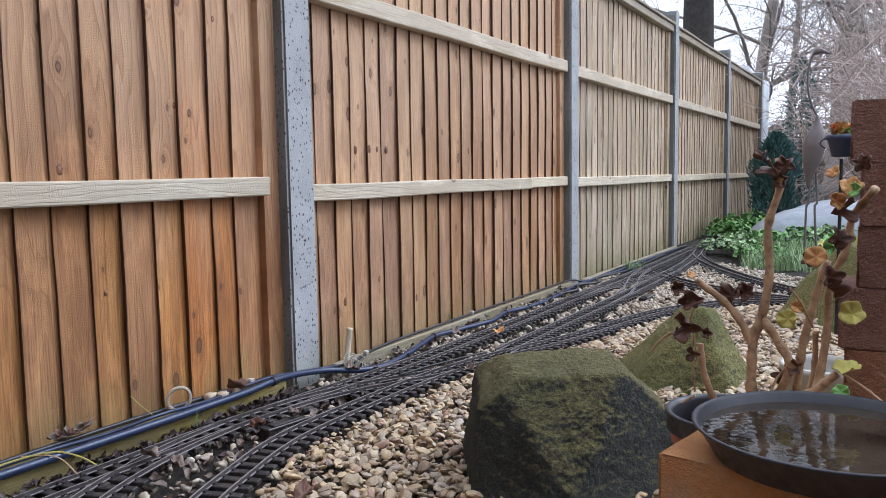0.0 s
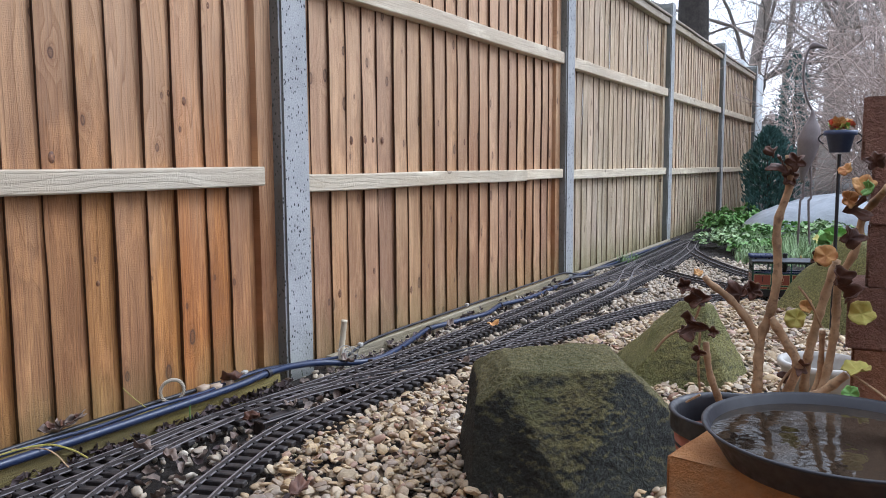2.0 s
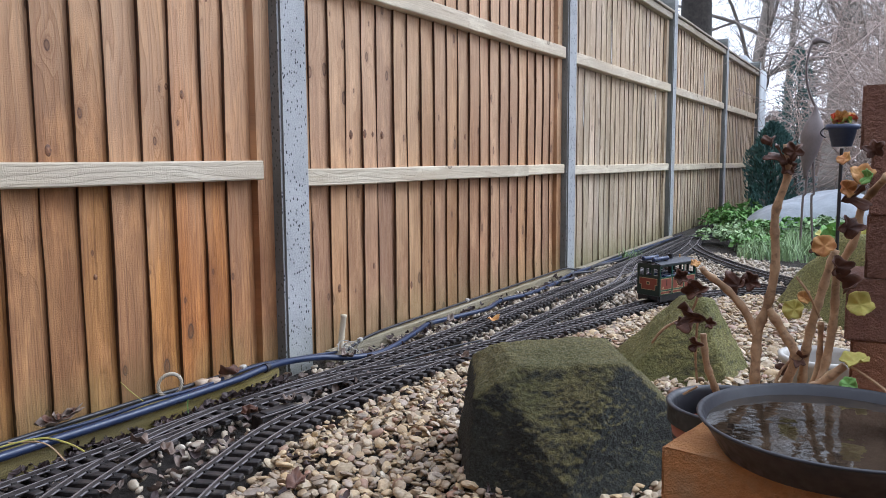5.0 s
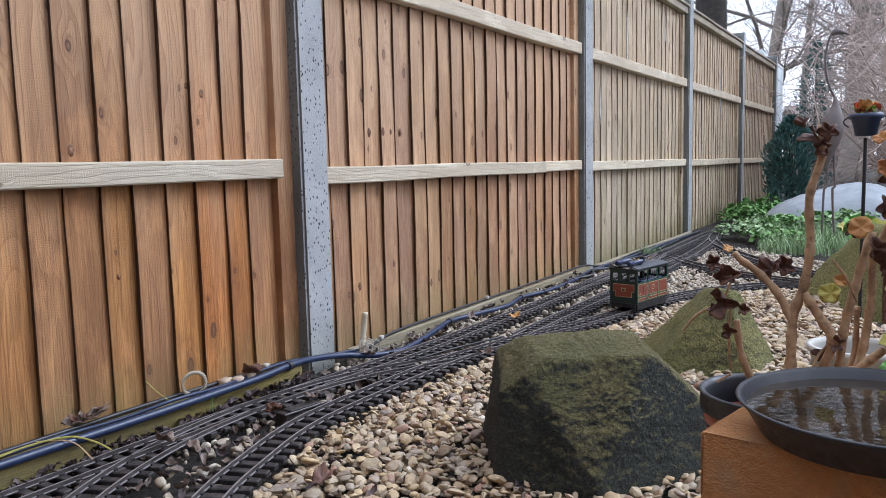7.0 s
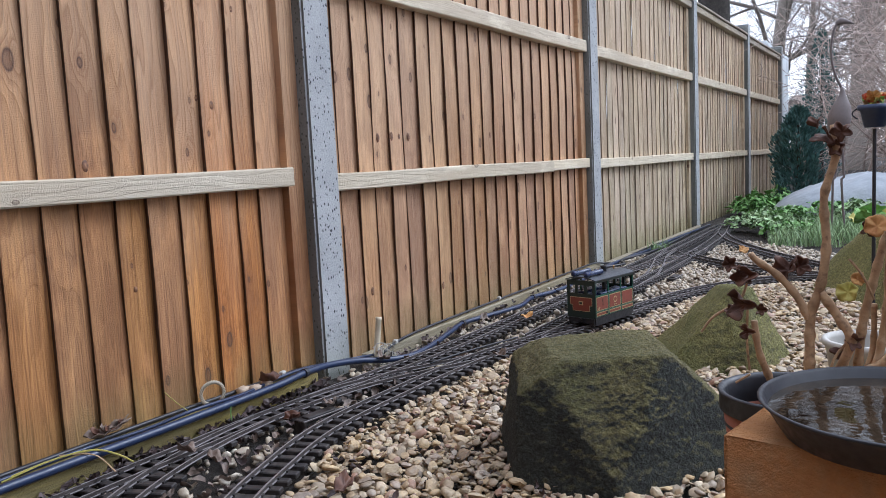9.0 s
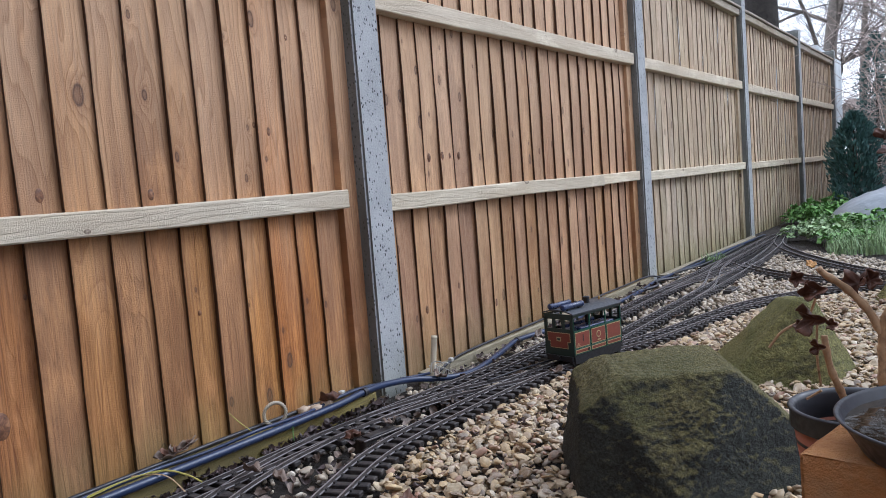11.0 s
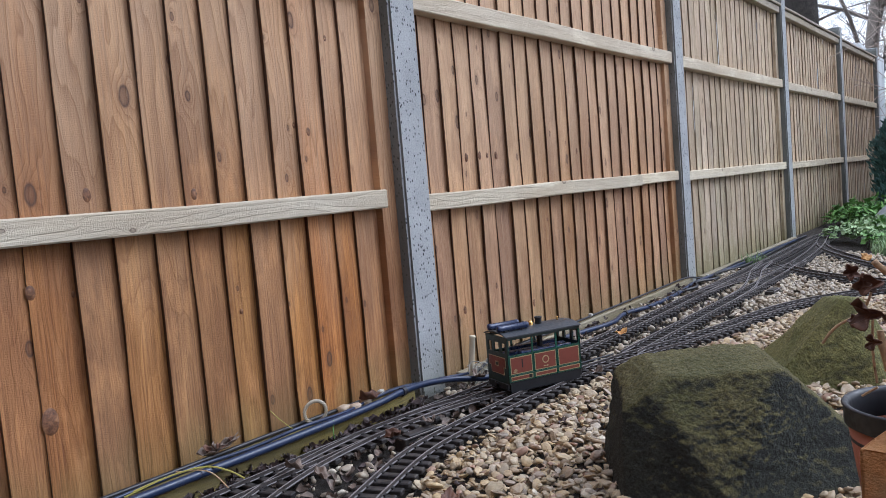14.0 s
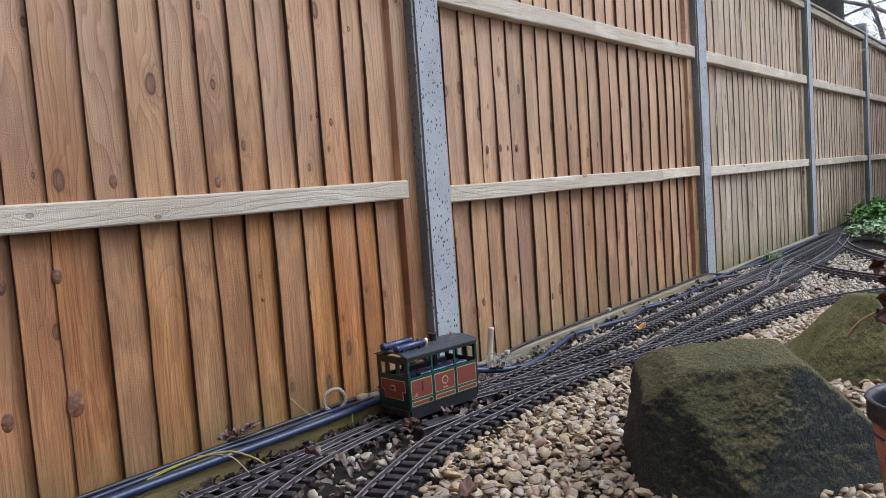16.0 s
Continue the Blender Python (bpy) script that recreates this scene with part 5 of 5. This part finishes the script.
def litter():
    rnd = random.Random(6)
    bm = bmesh.new()
    k = 0
    while k < 380:
        if k < 240:
            x, y = rnd.uniform(0.08, 0.30), rnd.uniform(-1.15, 0.3)
        else:
            x, y = rnd.uniform(0.05, 0.6), rnd.uniform(-0.2, 2.2)
        d = np.sqrt(((TRACKS - (x, y)) ** 2).sum(1).min())
        z = 0.004 + 0.012 * rnd.random() if d > 0.04 else 0.012
        r = rnd.uniform(0.006, 0.017) if d > 0.03 else rnd.uniform(0.004, 0.009)
        m = pose(x, y, z, rnd.uniform(-30, 30), rnd.uniform(-30, 30), rnd.uniform(0, 360)) @ Matrix.Diagonal((1, rnd.uniform(0.35, 0.8), 1, 1))
        leaf_into(bm, m, r, rnd.choice((1, 2, 5)), rnd.uniform(0.1, 0.6), k, 0.12)
        k += 1
    ob = part("leaf_litter", bm, LITTER, None, smooth=True)
    tagged(ob, "damp brown fallen leaves strewn between the tracks", "leaf litter", kind="stuff")
    for i, (x, y, z, r, m, lab) in enumerate(((0.205, -0.40, 0.030, 0.022, DEADLEAF, "dark"), (0.23, 0.62, 0.030, 0.022, ORANGELEAF, "orange"), (0.5, -0.62, 0.030, 0.024, DEADLEAF, "dark"), (0.225, -0.62, 0.03, 0.02, LITTER, "pale"), (0.16, -0.62, 0.035, 0.02, LITTER, "pale"),
                                               (0.055, -0.3, 0.062, 0.03, DEADLEAF, "dark"), (0.22, -0.30, 0.03, 0.022, LITTER, "pale"), (0.36, 0.18, 0.03, 0.02, LITTER, "pale"), (0.52, 0.2, 0.03, 0.02, LITTER, "pale"), (0.12, 0.55, 0.028, 0.026, LITTER, "pale"), (0.10, 0.05, 0.03, 0.022, LITTER, "pale"))):
        b = leaf_into(bmesh.new(), Matrix.Diagonal((1, 0.6, 1, 1)), r, 3 if i % 2 else 5, 0.35, i + 50, 0.2)
        ob = part("fallen_leaf", b, m, None, smooth=True)
        ob.matrix_basis = pose(x, y, z, 14, -12, i * 53)
        thicken(ob)
        tagged(ob, f"{lab} curled fallen leaf on the gravel", "leaf", "fallen leaves")


litter()


def soil_bank():
    """Dark leaf mould heaped between the timber edging and the first rail."""
    bm = bmesh.new()
    rows = []
    for i in range(150):
        y = -1.8 + i * 0.0115
        row = []
        for j in range(9):
            f = j / 8
            h = (0.022 * (1 - f) ** 1.5) * (0.75 + 0.9 * noise.noise(Vector((y * 9, 3, 1)))) + 0.007 * noise.fractal(Vector((y * 60, f * 4, 2)), 1, 2, 3)
            row.append(bm.verts.new((0.069 + 0.040 * f, y, h - 0.004)))
        rows.append(row)
    for a, b in zip(rows, rows[1:]):
        for j in range(8):
            bm.faces.new((a[j], b[j], b[j + 1], a[j + 1]))
    tagged(part("soil_bank", bm, SOIL, None, smooth=True), "dark damp leaf mould heaped against timber edging", "soil", kind="structure")
    rnd = random.Random(44)
    bm = bmesh.new()
    for k in range(600):
        if k >= 520:
            x, y, z = rnd.uniform(0.10, 0.34), rnd.uniform(-1.1, -0.2), rnd.uniform(0.002, 0.010)
        elif k < 300:
            x, y, z = rnd.uniform(0.070, 0.10), rnd.uniform(-1.2, -0.15), rnd.uniform(0.012, 0.026)
        elif k < 400:
            x, y, z = rnd.uniform(0.03, 0.11), rnd.uniform(0.1, 1.7), rnd.uniform(0.006, 0.016)
        else:
            x, y, z = rnd.uniform(0.36, 0.85), rnd.uniform(-0.85, 0.6), rnd.uniform(0.017, 0.026)
        m = pose(x, y, z, rnd.uniform(-35, 35), rnd.uniform(-35, 35), rnd.uniform(0, 360)) @ Matrix.Diagonal((1, rnd.uniform(0.25, 0.7), 1, 1))
        leaf_into(bm, m, rnd.uniform(0.006, 0.015), rnd.choice((1, 2, 5)), rnd.uniform(0.1, 0.6), k + 900, 0.15)
    tagged(part("leaf_scraps", bm, DARKLITTER, None, smooth=True), "dark purple-brown rotting leaf scraps among gravel", "leaf litter", kind="stuff")


soil_bank()


# ---- planting beyond the tracks ----
def tuft(bm, x, y, h, n, spread, rnd, w=0.006):
    for _ in range(n):
        a, l = rnd.uniform(0, 6.283), h * rnd.uniform(0.5, 1.1)
        lean = rnd.uniform(0.1, 0.8)
        p = Vector((x + rnd.gauss(0, spread), y + rnd.gauss(0, spread), -0.005))
        d = Vector((math.cos(a), math.sin(a), 0))
        s = Vector((-d.y, d.x, 0)) * w * rnd.uniform(0.5, 1)
        prev = None
        for k in range(4):
            f = k / 3
            c = p + d * (l * lean * f * f) + Vector((0, 0, l * (f - 0.35 * lean * f * f)))
            q = s * (1 - f * 0.9)
            cur = (bm.verts.new(c - q), bm.verts.new(c + q))
            if prev:
                bm.faces.new((prev[0], prev[1], cur[1], cur[0]))
            prev = cur


def planting():
    rnd = random.Random(12)
    bm = bmesh.new()
    for _ in range(150):
        x, y = rnd.uniform(0.55, 1.25), rnd.uniform(2.75, 3.9)
        tuft(bm, x, y, rnd.uniform(0.07, 0.15), 22, 0.03, rnd, 0.004)
    for _ in range(6):
        tuft(bm, 0.10 + rnd.uniform(-0.02, 0.03), 2.55 + rnd.uniform(-0.1, 0.1), 0.08, 10, 0.02, rnd, 0.004)
    tagged(part("grass", bm, GREYLEAF, None), "grey-green tufted grass beyond the tracks", "grass", kind="stuff")
    spots = [(0.12, 4.75, 0.16), (0.25, 4.6, 0.17), (0.38, 4.75, 0.16), (0.2, 4.95, 0.2), (0.33, 5.0, 0.2), (0.5, 4.85, 0.15), (0.46, 4.5, 0.13)]
    for x, y, h in spots:
        bm = bmesh.new()
        for k in range(130):
            a, e = rnd.uniform(0, 6.283), rnd.uniform(10, 75)
            rr = h * rnd.uniform(0.2, 0.8)
            m = pose(x + rr * math.cos(a), y + rr * math.sin(a), h * rnd.uniform(0.2, 1.0) * (1.15 - rr / h), 0, 0, math.degrees(a)) @ pose(0, 0, 0, 0, e - 20, 0) @ Matrix.Diagonal((1, 0.5, 1, 1))
            leaf_into(bm, m, rnd.uniform(0.02, 0.034), 1, 0.2, k, 0.1)
        t = thing("leafy_plant", "bright green leafy perennial at the fence foot", "plant", group="leafy plants")
        tagged(part("foliage", bm, GREENLEAF, t, smooth=True), kind="stuff")
    for x, y, h, m in ((0.36, 3.55, 0.08, GREYLEAF), (0.5, 3.4, 0.09, GREYLEAF), (0.62, 3.2, 0.08, GREENLEAF), (0.42, 3.85, 0.09, GREYLEAF), (0.58, 3.75, 0.12, GREENLEAF), (0.75, 4.0, 0.13, GREENLEAF), (0.95, 3.7, 0.15, GREYLEAF), (0.5, 4.15, 0.1, GREYLEAF), (0.9, 4.1, 0.14, GREYLEAF)):
        bm = bmesh.new()
        for k in range(80):
            a, e = rnd.uniform(0, 6.283), rnd.uniform(0, 50)
            rr = 0.15 * rnd.random()
            mm = pose(x + rr * math.cos(a), y + rr * math.sin(a), h * rnd.uniform(0.3, 1.0), 0, 0, math.degrees(a)) @ pose(0, 0, 0, 0, e - 10, 0)
            leaf_into(bm, mm, rnd.uniform(0.014, 0.03), 3, 0.2, k, 0.2)
        t = thing("leafy_plant", "low soft-leaved green ground cover plant", "plant", group="low plants")
        tagged(part("foliage", bm, m, t, smooth=True), kind="stuff")
    # a potted leafy plant on the pebbles
    t = thing("plant_pot", "small dark plastic pot of bright green leaves", "potted plant", pose(1.08, 1.95, 0.0))
    part("pot_wall", lathe(bmesh.new(), [(0.0, 0.0), (0.05, 0.0), (0.068, 0.09), (0.074, 0.092), (0.074, 0.115), (0.066, 0.115), (0.06, 0.09), (0.0, 0.09)], 28), BLACKPLASTIC, t, smooth=True)
    for k in range(14):
        a = k * 2.4
        b = leaf_into(bmesh.new(), Matrix.Identity(4), rnd.uniform(0.04, 0.06), 5, 0.2, k, 0.15)
        ob = part("leaf", b, GREENLEAF if k % 4 else YELLOWLEAF, t, smooth=True)
        ob.matrix_basis = pose(0.07 * math.cos(a) * rnd.random(), 0.07 * math.sin(a), 0.13 + 0.1 * rnd.random(), 30 * math.cos(a) + 20, 30 * math.sin(a), k * 40)


planting()


def conifer(x, y, h, r, label, seed, n=2600):
    rnd = random.Random(seed)
    t = thing("conifer", label, "shrub", pose(x, y, 0))
    b = tube_into(bmesh.new(), [(0, 0, -0.02), (0.005, 0, h * 0.5), (0, 0, h * 0.95)], [0.03, 0.02, 0.005], 8)
    part("trunk", b, BARK, t)
    bm = bmesh.new()
    for k in range(n):
        f = rnd.random() ** 0.8
        z = 0.03 + f * h
        a = rnd.uniform(0, 6.283)
        env = r * (math.sin(min(1, (1.02 - f) * 2.6) * math.pi / 2)) * (0.80 + 0.2 * math.sin(3 * a + 9 * f)) * (0.9 + 0.25 * noise.noise(Vector((math.cos(a) * 2, math.sin(a) * 2, z * 5))))
        q = env * (0.55 + 0.5 * rnd.random())
        p = Vector((q * math.cos(a), q * math.sin(a), z))
        d = Vector((math.cos(a) * 0.6 + rnd.gauss(0, 0.3), math.sin(a) * 0.6 + rnd.gauss(0, 0.3), 0.9)).normalized()
        s = d.orthogonal().normalized()
        s.rotate(Matrix.Rotation(rnd.uniform(0, 6.28), 3, d))
        l, w = rnd.uniform(0.03, 0.06), rnd.uniform(0.006, 0.012)
        v = [bm.verts.new(p), bm.verts.new(p + d * l * 0.5 + s * w), bm.verts.new(p + d * l), bm.verts.new(p + d * l * 0.5 - s * w)]
        bm.faces.new(v)
    part("crown", bm, CONIFER, t)
    return t


conifer(0.43, 5.25, 0.74, 0.21, "dense dark green upright conifer bush", 1, 4200)


def grey_mound():
    rnd = random.Random(2)
    bm = bmesh.new()
    n = 48
    grid = []
    for i in range(n + 1):
        row = []
        for j in range(n + 1):
            u, v = i / n * 2 - 1, j / n * 2 - 1
            e = max(0.0, 1 - (abs(u) ** 3 + abs(v) ** 3)) ** 0.5
            h = 0.34 * e * (0.8 + 0.25 * u + 0.1 * noise.noise(Vector((u * 1.5, v * 1.5, 3))))
            fold = 0.016 * noise.fractal(Vector((u * 3 + v, v * 3, 1)), 1, 2, 4)
            row.append(bm.verts.new((0.46 * u, 0.36 * v, h + fold * e - 0.01)))
        grid.append(row)
    for i in range(n):
        for j in range(n):
            bm.faces.new((grid[i][j], grid[i + 1][j], grid[i + 1][j + 1], grid[i][j + 1]))
    g = Graph("pale_grey_sheet", 0.55)
    v = g.coords()
    g.color(g.ramp(g.noise(v, 6, 6, 0.65), (0.3, (0.30, 0.33, 0.37)), (0.7, (0.44, 0.47, 0.51))))
    g.bump(g.noise(v, 14, 6), 0.5, 0.02)
    ob = part("ground_sheet", bm, g.m, None, smooth=True)
    ob.matrix_basis = pose(0.80, 4.5, 0, 0, 0, 12)
    tagged(ob, "pale grey plastic sheet draped over a low mound", "sheet")


grey_mound()


def heron():
    m = paint("weathered_heron_metal", (0.15, 0.12, 0.115), 0.5)
    bm = bmesh.new()
    body = [((-0.02, 0, 0.40), 0.004), ((-0.015, 0, 0.46), 0.022), ((-0.004, 0, 0.54), 0.048), ((0.008, 0, 0.62), 0.060), ((0.018, 0, 0.68), 0.048), ((0.022, 0, 0.735), 0.018), ((0.02, 0, 0.78), 0.007)]
    tube_into(bm, spline([p for p, r in body], 0.02), [float(np.interp(z, [p[2] for p, r in body], [r for p, r in body])) for z in [q.z for q in spline([p for p, r in body], 0.02)]], 16)
    tube_into(bm, spline([(0.02, 0, 0.77), (-0.01, 0, 0.83), (-0.03, 0, 0.90), (-0.035, 0, 0.98), (-0.022, 0, 1.06), (-0.002, 0, 1.10)], 0.015), 0.0065, 8)
    tube_into(bm, [(-0.01, 0, 1.09), (0.01, 0, 1.103), (0.03, 0, 1.103), (0.085, 0, 1.085)], [0.010, 0.018, 0.014, 0.002], 10)
    for x in (-0.012, 0.032):
        tube_into(bm, spline([(x * 0.6, 0.0, 0.52), (x, 0.0, 0.32), (x - 0.012, 0.0, 0.30), (x * 1.6 - 0.01, 0, -0.02)], 0.02), 0.0065, 8)
    ob = part("heron_ornament", bm, m, None, smooth=True)
    ob.matrix_basis = pose(0.855, 3.35, -0.03, 0, 0, 20) @ Matrix.Diagonal((1.0, 1.0, 1.07, 1.0))
    tagged(ob, "tall weathered metal heron ornament standing among plants", "garden ornament")


heron()


def hanging_pot():
    t = thing("plant_pot", "dark blue pot of red and yellow-green winter pansies on a stake", "potted plant", pose(1.126, 1.02, 0.0))
    part("stake", lathe(bmesh.new(), [(0.0, -0.05), (0.005, -0.05), (0.005, 0.535), (0.0, 0.535)], 8), L_BLACK, t, "thin black metal stake")
    part("pot_wall", lathe(bmesh.new(), [(0.0, 0.54), (0.026, 0.54), (0.037, 0.587), (0.044, 0.589), (0.044, 0.602), (0.037, 0.602), (0.033, 0.592), (0.0, 0.592)], 28), paint("navy_pot_plastic", (0.03, 0.045, 0.10), 0.4), t, "dark blue pot", True)
    for s in (-1, 1):
        part("handle", tube_into(bmesh.new(), [(s * (0.042 + 0.014 * math.sin(k / 8 * math.pi)), 0, 0.595 - 0.03 * k / 8) for k in range(9)], 0.002, 6), L_BLACK, t)
    red = leaf_mat("red_petal", (0.35, 0.03, 0.02), (0.55, 0.12, 0.05))
    rnd = random.Random(4)
    for k in range(16):
        a = k * 2.4
        q = 0.035 * math.sqrt(rnd.random())
        m = (red, GREENLEAF, YELLOWLEAF, ORANGELEAF)[k % 4]
        ob = part("leaf", leaf_into(bmesh.new(), Matrix.Identity(4), rnd.uniform(0.012, 0.02), 5, 0.3, k, 0.15), m, t, smooth=True)
        ob.matrix_basis = pose(q * math.cos(a), q * math.sin(a), 0.605 + 0.02 * rnd.random(), rnd.uniform(-40, 60), rnd.uniform(-40, 40), k * 33)


hanging_pot()


# ---- trees and shrubs ----
def grow(bm, p, d, length, r, depth, rnd, droop=0.0, split=(2, 4), wild=0.5):
    """A branch with its side branches."""
    n = 5 if depth > 1 else 3
    pts, rad = [p.copy()], [r]
    for k in range(n):
        d = (d + Vector((rnd.gauss(0, wild * 0.35), rnd.gauss(0, wild * 0.35), rnd.gauss(0, wild * 0.3) - droop))).normalized()
        p = p + d * length / n
        pts.append(p.copy())
        rad.append(max(0.0025, r * (1 - 0.55 * (k + 1) / n)))
    tube_into(bm, pts, rad, 7 if depth > 2 else 4 if depth > 1 else 3, caps=False)
    if depth <= 0:
        return
    for _ in range(rnd.randint(*split) + 1):
        k = rnd.randint(1, n)
        s = d.orthogonal().normalized()
        s.rotate(Matrix.Rotation(rnd.uniform(0, 6.283), 3, d))
        nd = (d * rnd.uniform(0.5, 1.0) + s * rnd.uniform(0.5, 1.0)).normalized()
        grow(bm, pts[k], nd, length * rnd.uniform(0.55, 0.8), rad[k] * rnd.uniform(0.5, 0.75), depth - 1, rnd, droop, split, wild)


def tree(x, y, h, r, label, seed, depth=5, lean=(0, 0)):
    rnd = random.Random(seed)
    t = thing("bare_tree", label, "tree", pose(x, y, -0.05), "bare trees")
    pts = spline([(0, 0, 0), (lean[0] * 0.3, lean[1] * 0.3, h * 0.3), (lean[0], lean[1], h * 0.62)], 0.3)
    rad = [r * (1 - 0.5 * i / len(pts)) for i in range(len(pts))]
    part("trunk", tube_into(bmesh.new(), pts, rad, 14), BARK if y < 12 else BRANCH, t, "dark tree trunk" if y < 12 else "grey tree trunk", True)
    bm = bmesh.new()
    for k in range(13):
        i = rnd.randint(len(pts) // 2 if depth < 3 else len(pts) // 4, len(pts) - 1)
        a = rnd.uniform(0, 6.283)
        grow(bm, pts[i], Vector((math.cos(a), math.sin(a), rnd.uniform(0.2, 0.8))).normalized(), h * rnd.uniform(0.22, 0.36), min(0.07, rad[i] * 0.35), depth, rnd, 0.02, (2, 3), 0.6)
    tagged(part("branch_crown", bm, BRANCH, t, "fine bare winter branches"), kind="stuff")


tree(-1.04, 9.3, 9.5, 0.245, "dark trunked bare tree behind the fence", 2, 2)
tree(-0.9, 18.0, 9.0, 0.09, "tall bare winter tree beyond the fence", 13, 4, (0.3, 0))
tree(1.2, 16.5, 9.0, 0.22, "tall bare winter tree with spreading limbs", 5, 4, (0.6, 0))
tree(0.3, 15.0, 8.5, 0.24, "large bare winter tree with heavy forking limbs", 23, 4, (0.4, 0))
tree(-1.3, 15.5, 8.5, 0.16, "bare winter tree with crooked grey limbs", 51, 4, (0.6, 0))
tree(3.2, 15.0, 9.0, 0.22, "tall bare winter tree with fine twigs", 9, 4, (-0.8, 0.4))


def shrub(x, y, h, seed, label):
    rnd = random.Random(seed)
    bm = bmesh.new()
    for k in range(46):
        a = rnd.uniform(0, 6.283)
        p = Vector((rnd.gauss(0, 0.25), rnd.gauss(0, 0.25), -0.03))
        grow(bm, p, Vector((0.32 * math.cos(a), 0.32 * math.sin(a), 1)).normalized(), h * rnd.uniform(0.45, 0.7), 0.012, 3, rnd, -0.01, (1, 3), 0.45)
    ob = part("bare_shrub", bm, TWIG, None)
    ob.matrix_basis = pose(x, y, 0)
    tagged(ob, label, "shrub", "bare shrubs")


for i, (x, y, h) in enumerate(((1.55, 6.6, 2.0), (2.2, 7.6, 2.5), (1.5, 8.6, 2.4), (3.0, 8.2, 2.6), (1.9, 5.6, 1.7))):
    shrub(x, y, h, 30 + i, "tangled leafless brown shrub with pale twigs")
conifer(0.16, 9.9, 1.9, 0.26, "tall blue-green conifer beyond the fence end", 6, 4200)


# Pale cover beyond the fence end; what stands under it is unknown.
def covered_stack():
    bm = bmesh.new()
    box(bm, -0.75, -0.09, 7.9, 8.9, -0.05, 1.66, 0.14, seg=4)
    for v in bm.verts:
        v.co += Vector((0.03, 0.03, 0.03)) * noise.noise(v.co * 3)
    g = Graph("pale_cover_sheet", 0.5)
    w = g.coords()
    g.color(g.ramp(g.noise(w, 5, 5), (0.3, (0.42, 0.45, 0.47)), (0.7, (0.58, 0.61, 0.63))))
    g.bump(g.noise(w, 9, 5), 0.6, 0.03)
    tagged(part("covered_pallet", bm, g.m, None, smooth=True), "tall unknown load under a pale grey cover behind the fence", "covered load")


covered_stack()


def hedge():
    rnd = random.Random(17)
    bm = bmesh.new()
    for k in range(9000):
        a = rnd.uniform(0, 6.283)
        R = 26 + rnd.uniform(0, 3)
        p = Vector((1 + R * math.cos(a), 1 + R * math.sin(a), 2.6 * rnd.random() ** 1.3 * (0.8 + 0.4 * noise.noise(Vector((math.cos(a) * 6, math.sin(a) * 6, 0))))))
        q = Vector((rnd.gauss(0, 1), rnd.gauss(0, 1), rnd.gauss(0, 1))).normalized() * 0.4
        s = q.orthogonal().normalized() * 0.22
        bm.faces.new([bm.verts.new(p + q), bm.verts.new(p + s), bm.verts.new(p - q), bm.verts.new(p - s)])
    tagged(part("far_hedge", bm, TWIG, None), "distant brown winter hedgerow around the garden", "hedge", kind="stuff")


hedge()


# ---- movement ----
LOCO_LINE = LINE_C[:12] + [(0.338, 0.32)] + LINE_L + [(0.127, -0.55), (0.124, -0.8), (0.12, -1.4)]
RUN = spline(LOCO_LINE, 0.002)
TRAVEL = [(0.0, 0.467), (0.5, 0.567), (1.0, 0.667), (1.5, 0.764), (2.0, 0.851), (2.5, 0.919), (3.0, 0.993), (3.5, 1.075), (4.0, 1.164), (4.5, 1.259), (5.0, 1.355), (5.5, 1.447), (6.0, 1.532), (6.5, 1.605), (7.0, 1.662), (7.5, 1.724), (8.0, 1.798), (8.5, 1.879), (9.0, 1.967), (9.5, 2.055), (10.0, 2.14), (10.5, 2.219), (11.0, 2.288), (11.5, 2.346), (12.0, 2.394), (12.5, 2.439), (13.0, 2.488), (13.5, 2.543), (14.0, 2.61), (14.5, 2.693), (15.0, 2.785), (15.5, 2.874), (16.0, 2.958)]


def loco_pose(s):
    a, b = RUN[int((s - 0.05) / 0.002)], RUN[int((s + 0.05) / 0.002)]
    d = b - a
    c = (a + b) / 2
    return pose(c.x, c.y, RAIL_TOP - 0.002, 0, 0, math.degrees(math.atan2(d.y, d.x)) - 90)


def motions():
    walk(LOCO, [(t, loco_pose(s)) for t, s in TRAVEL])


motions()
